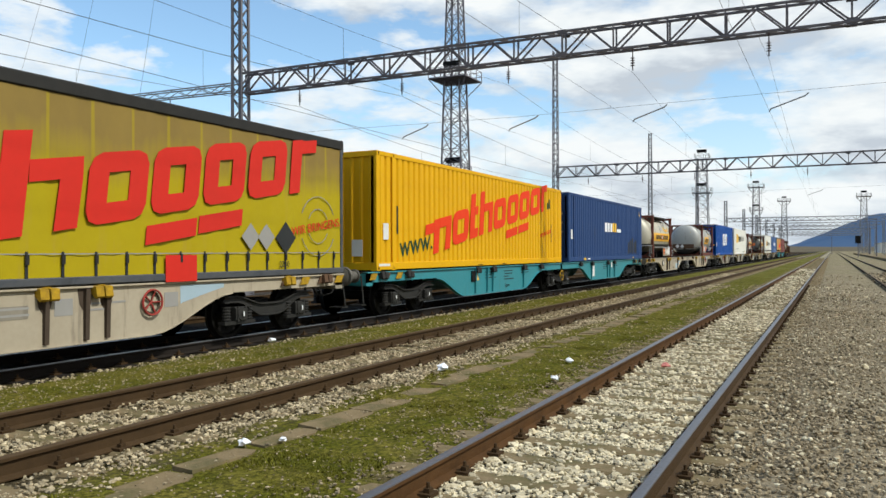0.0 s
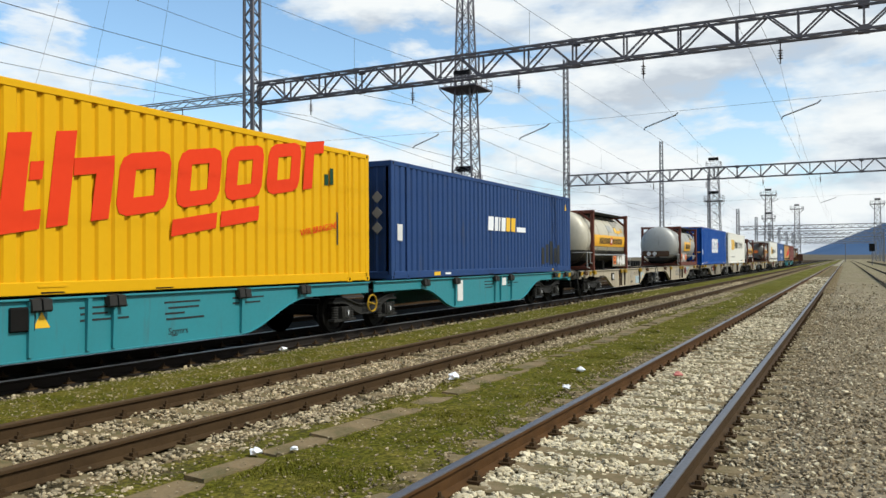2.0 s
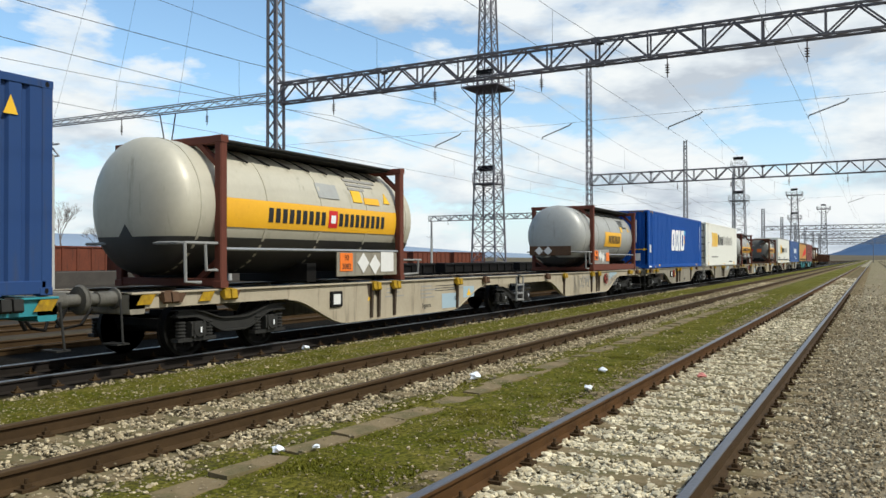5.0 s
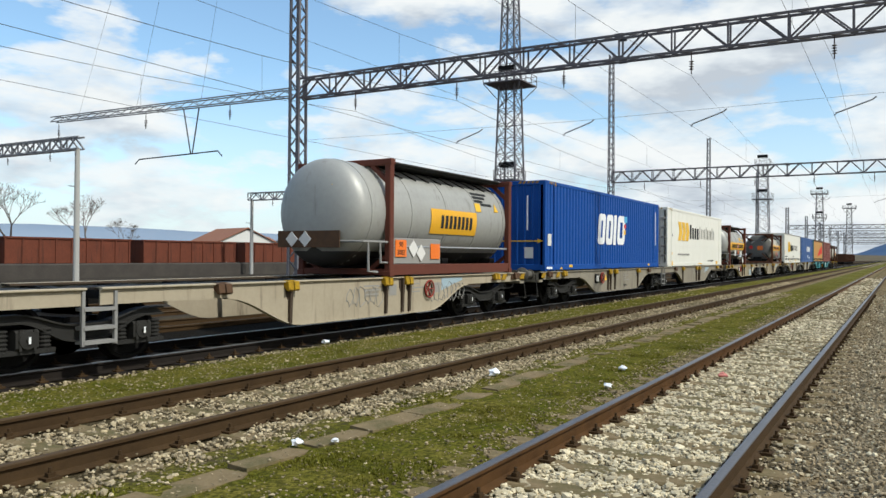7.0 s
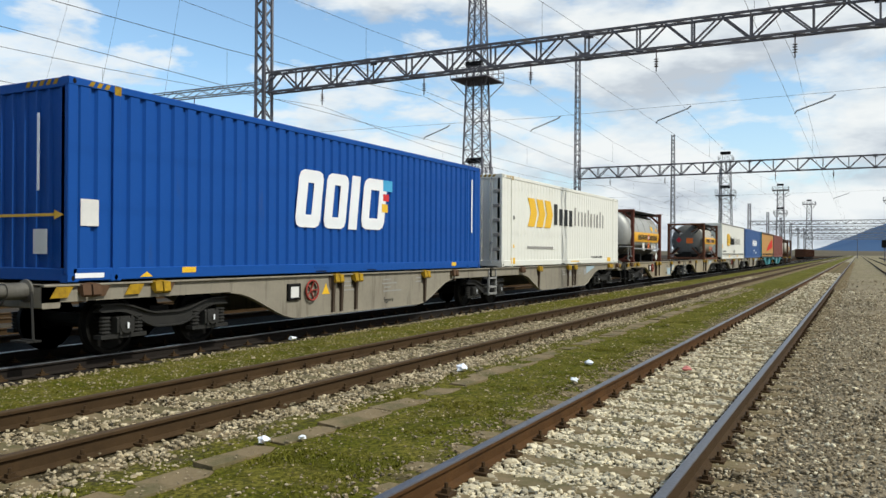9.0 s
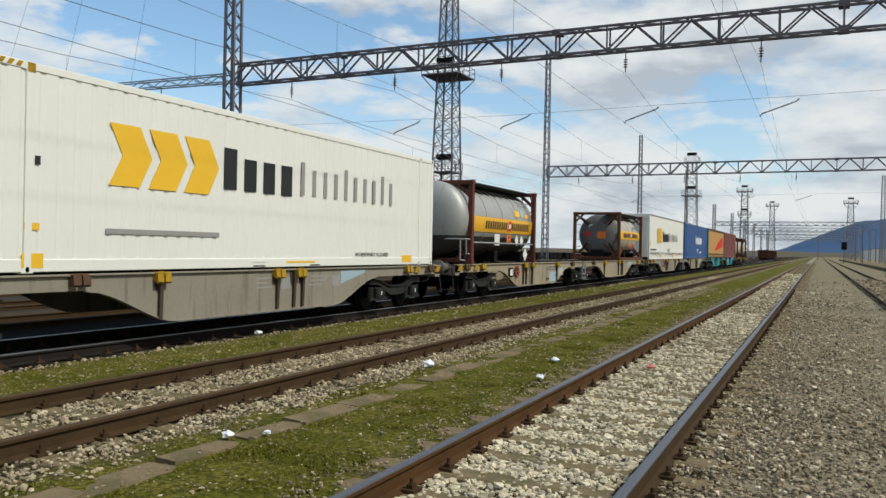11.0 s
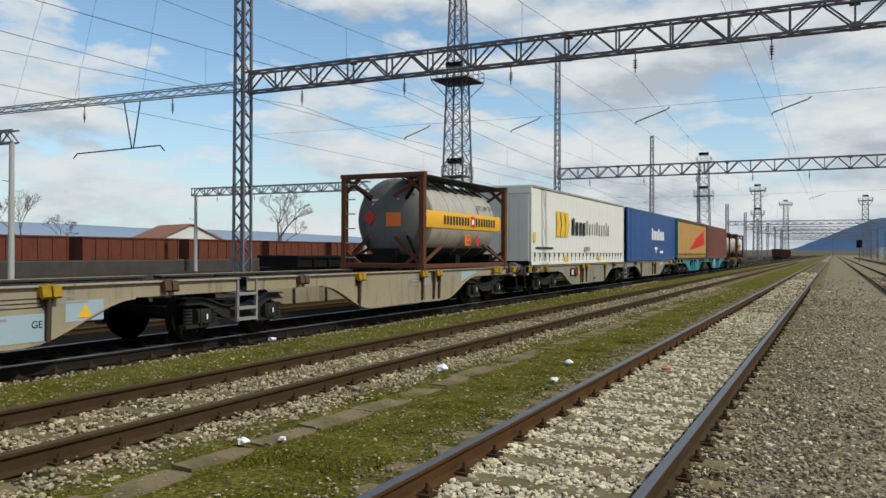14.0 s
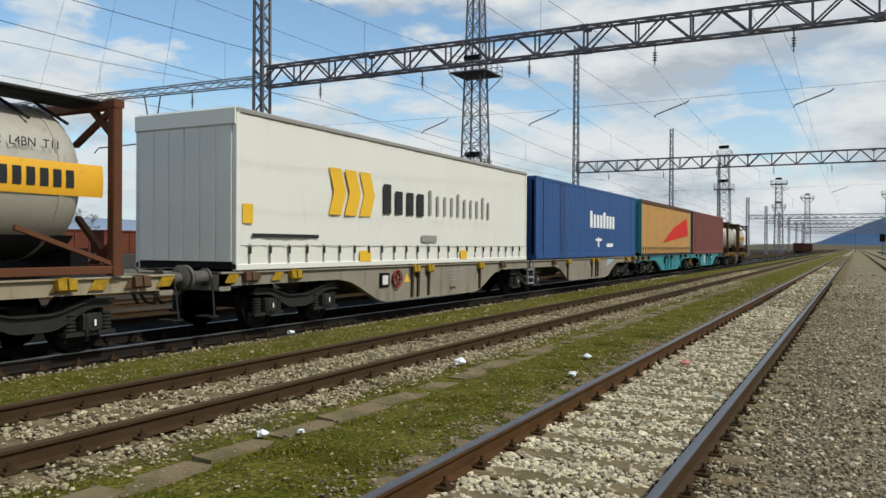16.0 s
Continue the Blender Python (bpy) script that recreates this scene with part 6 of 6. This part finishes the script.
# light cantilever beam on the far side of the first gantry
arm = thing("cantilever_arm", "pale tapering lattice arm over the sidings", "catenary arm", pose(0, 27.9, 0))
g = Geo()
n = 24
for k in range(n):
    xa, xb = -24.0 - 17.9 * k / n, -24.0 - 17.9 * (k + 1) / n
    za, zb = 8.74 + 0.21 * k / n, 8.74 + 0.21 * (k + 1) / n
    ha, hb = 0.365 - 0.1 * k / n, 0.365 - 0.1 * (k + 1) / n
    for y in (-0.18, 0.18):
        g.bar((xa, y, za), (xb, y, zb), 0.05).bar((xa, y, za + ha), (xb, y, zb + hb), 0.05)
        g.bar((xa, y, za + (ha if k % 2 else 0)), (xb, y, zb + (0 if k % 2 else hb)), 0.03)
part("lattice", g, LATTICE_PALE, arm, "pale lattice boom")
for x in (-28.1, -34.1, -41.4):
    insulator(arm, x, 7.99, 8.79)
part("hanger", Geo().rod((-31.3, 0, 8.79), (-30.77, 0, 6.5), 0.032).rod((-30.2, 0, 8.79), (-30.66, 0, 6.5), 0.032).pipe([(-34.9, 0, 6.2), (-34.6, 0, 6.43), (-30.7, 0, 6.5), (-28.9, 0, 6.54), (-28.6, 0, 6.27)], 0.032), WIRE, arm, "v-shaped hanger with arms")


def overhead(x, label, r, zc=6.06):
    """Contact wire, sagging bearer wire and droppers of one track."""
    ob = thing("overhead_line", label, "overhead line", pose(x, 0, 0), group="overhead lines")
    ys = [-17.1 + 45 * k for k in range(9)]
    d, run = Geo(), []
    for a, b in zip(ys, ys[1:]):
        pts = [(0, a + (b - a) * k / 8, 7.77 - 0.91 * 4 * (k / 8) * (1 - k / 8)) for k in range(9)]
        run += pts[:-1] if b < ys[-1] else pts
        for k in (2, 4, 6):
            d.rod(pts[k], (0, pts[k][1], zc), 0.004, 4)
    part("bearer_wire", Geo().pipe(run, r, 4), WIRE, ob)
    part("contact_wire", Geo().rod((0, ys[0], zc), (0, ys[-1], zc), r * 0.9, 4), WIRE, ob)
    tagged(part("dropper", d, WIRE, ob, "thin droppers"), kind="stuff")


for x in TRACKS:
    overhead(x, "thin overhead contact line with droppers", 0.009 if x < -15 else 0.005)


def feeder(name, label, a, b, sag, r=0.009):
    pts = [(a[0] + (b[0] - a[0]) * k / 12, a[1] + (b[1] - a[1]) * k / 12, a[2] + (b[2] - a[2]) * k / 12 - sag * 4 * (k / 12) * (1 - k / 12)) for k in range(13)]
    tagged(part(name, Geo().pipe(pts, r, 4), WIRE), label, "wire", group="feeder wires")


for k in range(3):
    feeder("guy_wire", "faint guy wire rising from the arm", (-39.7 + k * 4.8, 27.9, 9.0), (-21.4 + k * 3.75, 21.4 - k * 2.1, 27.8), 0.0, 0.006)


def floodlight(parent, x, y, z):
    part("floodlight", Geo().prism([(-0.25, -0.2), (0.25, -0.3), (0.25, 0.3), (-0.25, 0.2)], -0.3, 0.3, 0).rod((0, 0, -0.2), (0, 0, -0.5), 0.04), BLACK, parent, "dark floodlight", pose(x, y, z))


def light_tower(x, y, top, decks, w0, w1, label, material, t=0.09, lamps=3):
    tw = thing("light_tower", label, "light tower", pose(x, y, ZG), group="light towers")
    part("lattice_shaft", lattice_leg(Geo(), 0, 0, 0, top, w0, w1, 1.55, t, True), material, tw, "tapering lattice shaft")
    for z, w in decks:
        deck = part("platform", Geo().prism([(-w, -w), (w, -w), (w, w), (-w, w)], z, z + 0.12, 2), material, tw, "square platform")
        for a in (-w, -w * 0.33, w * 0.33, w):
            for b in (-w, w):
                part("post", Geo().bar((a, b, z + 0.1), (a, b, z + 1.1), t * 0.55), material, deck)
                if abs(a) < w:
                    part("post", Geo().bar((b, a, z + 0.1), (b, a, z + 1.1), t * 0.55), material, deck)
        for h in (0.6, 1.1):
            part("handrail", Geo().pipe([(-w, -w, z + h), (w, -w, z + h), (w, w, z + h), (-w, w, z + h), (-w, -w, z + h)], t * 0.32, 4), material, deck)
        for a in (-w, w):
            for b in (-w, w):
                part("bracket", Geo().bar((a, b, z), (a * 0.45, b * 0.45, z - 1.6), t * 0.7), material, deck)
        for k in range(lamps):
            floodlight(tw, -0.6 + k * 0.6, -w * 0.4, z + 1.7)
    g = Geo()
    for k in range(int(top / 0.4)):
        g.rod((w0 * 0.2, -w0 * 0.4, k * 0.4), (w0 * 0.45, -w0 * 0.4, k * 0.4), 0.015, 4)
    tagged(part("ladder", g, material, tw), kind="stuff")
    return tw


light_tower(-35.4, 75.0, 31.0, [(19.6, 2.1), (9.6, 1.25)], 2.75, 1.15, "tall lattice light tower with a railed platform", MAST, 0.10)
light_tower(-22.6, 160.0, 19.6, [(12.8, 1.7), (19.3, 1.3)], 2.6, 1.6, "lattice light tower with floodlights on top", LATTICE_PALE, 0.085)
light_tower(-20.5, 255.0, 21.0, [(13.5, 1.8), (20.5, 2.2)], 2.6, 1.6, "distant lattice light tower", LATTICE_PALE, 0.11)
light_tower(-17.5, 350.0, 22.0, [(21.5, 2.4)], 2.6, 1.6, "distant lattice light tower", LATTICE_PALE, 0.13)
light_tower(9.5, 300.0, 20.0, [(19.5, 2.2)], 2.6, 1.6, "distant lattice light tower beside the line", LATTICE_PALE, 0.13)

# ---- far side of the yard
def gondola(x, y, label, l=13.4, material=HULL_RED, h=3.35):
    w = thing("open_wagon", label, "freight wagon", pose(x, y, -0.6), group="rusty open wagons")
    body = part("body", Geo().box(-1.4, 1.4, 0.3, l - 0.3, 1.15, h), material, w, "rusty red ribbed body")
    for k in range(9):
        part("stanchion", Geo().box(1.4, 1.5, 0.3 + (l - 0.76) * k / 8, 0.46 + (l - 0.76) * k / 8, 1.1, h + 0.05), material, body)
    part("rim", Geo().box(-1.5, 1.5, 0.2, l - 0.2, h, h + 0.15), material, w)
    part("underframe", Geo().box(-1.2, 1.2, 0.1, l - 0.1, 0.85, 1.12), BLACK, w)
    for y1 in (2.0, l - 2.0):
        g = Geo().box(-1.05, 1.05, y1 - 1.3, y1 + 1.3, 0.45, 0.8)
        for a in (-0.9, 0.9):
            for s in (-0.75, 0.75):
                g.lathe([(s - 0.06, 0.46), (s + 0.06, 0.46)], 16, 0, (0, y1 + a, 0.46))
        part("bogie", g, BLACK, w)
    return w


for k in range(11):
    gondola(-68.0, -18 + k * 14.4, "rusty red open wagon on the far siding")
for k in range(4):
    gondola(-15.6, 262 + k * 14.4, "dark rusty open wagon on a siding far ahead", material=RUST)
for k in range(6):
    gondola(-30.0, 38 + k * 14.4, "low dark flat wagon on a siding", material=BLACK, h=1.7)


tagged(part("retaining_wall", Geo().soft(-64.5, -63.5, -60, 200, -1.2, 0.55, 0.1), surface("sooty_wall", (0.045, 0.040, 0.036), (0.085, 0.074, 0.063), 0.9, scale=0.6, amount=0.9)), "low sooty wall before the rusty wagons", "wall", kind="structure")


def pylon(x, y, top, reach, label, side=-1):
    p = thing("concrete_gantry", label, "catenary gantry", pose(x, y, -0.7), group="far gantries")
    part("column", Geo().rod((0, 0, 0), (0, 0, top), 0.21, 12, 0.16), CONCRETE_B, p, "round concrete column")
    part("crossbeam", beam(*sorted((side * reach, -side * 0.4)), top - 0.05, top + 0.75, t=0.08), LATTICE_PALE, p, "lattice crossbeam")
    if side > 0:
        part("column", Geo().rod((reach - 0.5, 0, 0), (reach - 0.5, 0, top), 0.21, 12, 0.16), CONCRETE_B, p, "round concrete column")
    for x1 in (3.0 * side, 8.0 * side):
        insulator(p, x1, top - 0.75, top)
    part("lamp_bracket", Geo().rod((0, 0, top - 2.6), (-0.9, 0, top - 2.5), 0.03), GALV, p)


pylon(-48.4, 34.0, 9.3, 26.0, "concrete column with a lattice beam beyond the sidings")
pylon(-62.0, 65.0, 8.2, 22.0, "slim column carrying a lattice beam over the sidings", 1)
pylon(-62.0, 110.0, 8.4, 22.0, "slim column carrying a lattice beam over the sidings", 1)


def bare_tree(x, y, h, seed, label):
    rng = random.Random(seed)
    t = thing("bare_tree", label, "tree", pose(x, y, -0.9))
    trunk, twigs = Geo(), Geo()

    def grow(p, way, l, r, depth):
        q = p + way * l
        (trunk if depth < 2 else twigs).rod(p, q, r, 6 if depth < 2 else 3, r * 0.7)
        if depth == 7:
            return
        for _ in range(2 if depth in (0,) else rng.choice((2, 3, 3))):
            w = (way + Vector((rng.uniform(-0.75, 0.75), rng.uniform(-0.75, 0.75), rng.uniform(-0.1, 0.35)))).normalized()
            grow(q, w, l * rng.uniform(0.62, 0.85), max(r * 0.6, 0.014), depth + 1)
    grow(Vector((0, 0, 0)), Vector((0, 0, 1)), h * 0.23, h * 0.017, 0)
    part("trunk", trunk, BARK, t, "grey trunk and limbs")
    part("crown", twigs, BARK, t, "leafless fine twigs")


bare_tree(-100, 128, 21, 1, "leafless spreading tree behind the sidings")
bare_tree(-128, 165, 17, 2, "leafless tree behind the sidings")
bare_tree(-100, 72, 13, 3, "leafless tree beyond the rusty wagons")
bare_tree(-112, 68, 16, 4, "leafless tree beyond the rusty wagons")
bare_tree(-104, 52, 11, 5, "leafless shrubby tree beyond the wagons")
bare_tree(-118, 92, 10, 6, "small leafless tree beyond the wagons")


def house(x, y, l, w, h, roof_h, label, turn=0.0, wall=PLASTER):
    b = thing("building", label, "building", pose(x, y, -0.9, 0, 0, turn))
    part("wall", Geo().prism([(-w / 2, 0), (w / 2, 0), (w / 2, h), (0, h + roof_h), (-w / 2, h)], -l / 2, l / 2, 1), wall, b)
    for s in (-1, 1):
        part("roof", Geo().prism([(0, h + roof_h + 0.25), (s * (w / 2 + 0.5), h - 0.2), (s * (w / 2 + 0.5), h), (0, h + roof_h + 0.5)], -l / 2 - 0.4, l / 2 + 0.4, 1), ROOF if roof_h > 1.2 else CONCRETE_B, b)
    for k in range(int(l / 4)):
        part("window", Geo().box(w / 2, w / 2 + 0.04, -l / 2 + 1.5 + k * 4, -l / 2 + 3.2 + k * 4, 1.2, 2.8), PANE, b)
        part("window", Geo().box(-l / 2 * 0 + 0, 0.01, -l / 2 - 0.04, -l / 2, 1.2, 2.6), PANE, b)


house(-150, 150, 18, 16, 5.2, 3.4, "white gabled shed beyond the wagons", 70)
house(-170, 178, 26, 12, 4.5, 3.0, "low building with tiled roof beyond the sidings", 20, ROOF)
house(-130, 60, 22, 10, 4.2, 1.0, "low grey building beyond the wagons", 10, SCRUB)
house(44, 420, 36, 16, 9.0, 0.6, "white station building far along the line")
house(30, 520, 60, 14, 6.0, 0.6, "low white building far along the line", 0)
part_platform = tagged(part("platform", Geo().soft(6.8, 11.0, 70, 330, -0.2, 0.25, 0.05), CONCRETE), "low grey station platform", "platform", kind="structure")

sg = thing("signal_post", "dark railway signal with its back turned", "railway signal", pose(4.9, 190, -0.15))
part("post", Geo().rod((0, 0, 0), (0, 0, 4.6), 0.09, 8), LATTICE, sg)
part("signal_head", Geo().soft(-0.55, 0.55, -0.12, 0.12, 3.0, 4.6, 0.1), BLACK, sg, "black signal board")
for x, y, h in ((7.5, 170, 7.5), (8.6, 230, 9.0), (-0.2, 330, 7.0), (12.0, 210, 8.0)):
    pl = thing("lamp_post", "slim dark post beside the line", "post", pose(x, y, -0.15))
    part("shaft", Geo().rod((0, 0, 0), (0, 0, h), 0.11, 8, 0.07), LATTICE, pl)
    part("bracket", Geo().rod((0, 0, h - 0.2), (-1.2, 0, h + 0.1), 0.05, 6), LATTICE, pl)


def ridge(name, label, pts, depth, material):
    """A hill: its crest line, sloping down to both sides."""
    g = Geo()
    n = len(pts)
    rng = random.Random(len(name))
    rows = []
    for s, k in ((-1.0, 0.0), (-0.66, 0.25), (-0.33, 0.62), (0.0, 1.0), (0.5, 0.5), (1.0, 0.0)):
        for (x, y, z) in pts:
            d = math.hypot(x, y)
            rows.append((x + x / d * s * depth, y + y / d * s * depth, -2 + (z + 2) * k * (1 + (0 if k in (0, 1) else rng.uniform(-0.12, 0.12)))))
    g.add(rows, [(j * n + i, j * n + i + 1, (j + 1) * n + i + 1, (j + 1) * n + i) for j in range(5) for i in range(n - 1)])
    tagged(part(name, g, material, smooth=True), label, "hill", kind="structure")


def crest(b0, b1, r, heights, n=40):
    """Bearings in degrees from +y towards +x at distance r."""
    out = []
    for k in range(n + 1):
        s = k / n
        b = radians(b0 + (b1 - b0) * s)
        h = float(np.interp(s, np.linspace(0, 1, len(heights)), heights)) + 3 * noise.noise((k * 0.9, r, 0))
        out.append((r * math.sin(b), r * math.cos(b), h))
    return out


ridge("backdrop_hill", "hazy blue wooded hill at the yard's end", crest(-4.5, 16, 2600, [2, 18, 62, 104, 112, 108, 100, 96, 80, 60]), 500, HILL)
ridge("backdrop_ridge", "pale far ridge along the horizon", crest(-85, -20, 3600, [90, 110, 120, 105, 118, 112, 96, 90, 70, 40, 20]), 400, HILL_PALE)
ridge("backdrop_scrub", "brown bare scrub along the horizon", crest(-80, 30, 900, [3, 6, 4, 7, 5, 4, 3, 5, 4, 6, 3]), 30, SCRUB)


def motions():
    for ob, x, u, z in MOVERS:
        walk(ob, [(t, pose(x, u - s, z)) for t, s in RUN])
    ts, ss = [t for t, s in RUN], [s for t, s in RUN]
    steps = [k / 15 for k in range(241)]
    turn = [math.degrees(float(np.interp(t, ts, ss)) / 0.46) for t in steps]
    for ob, a, z in WHEELS:
        walk(ob, [(t, pose(0, a, z, d, 0, 0)) for t, d in zip(steps, turn)])


motions()
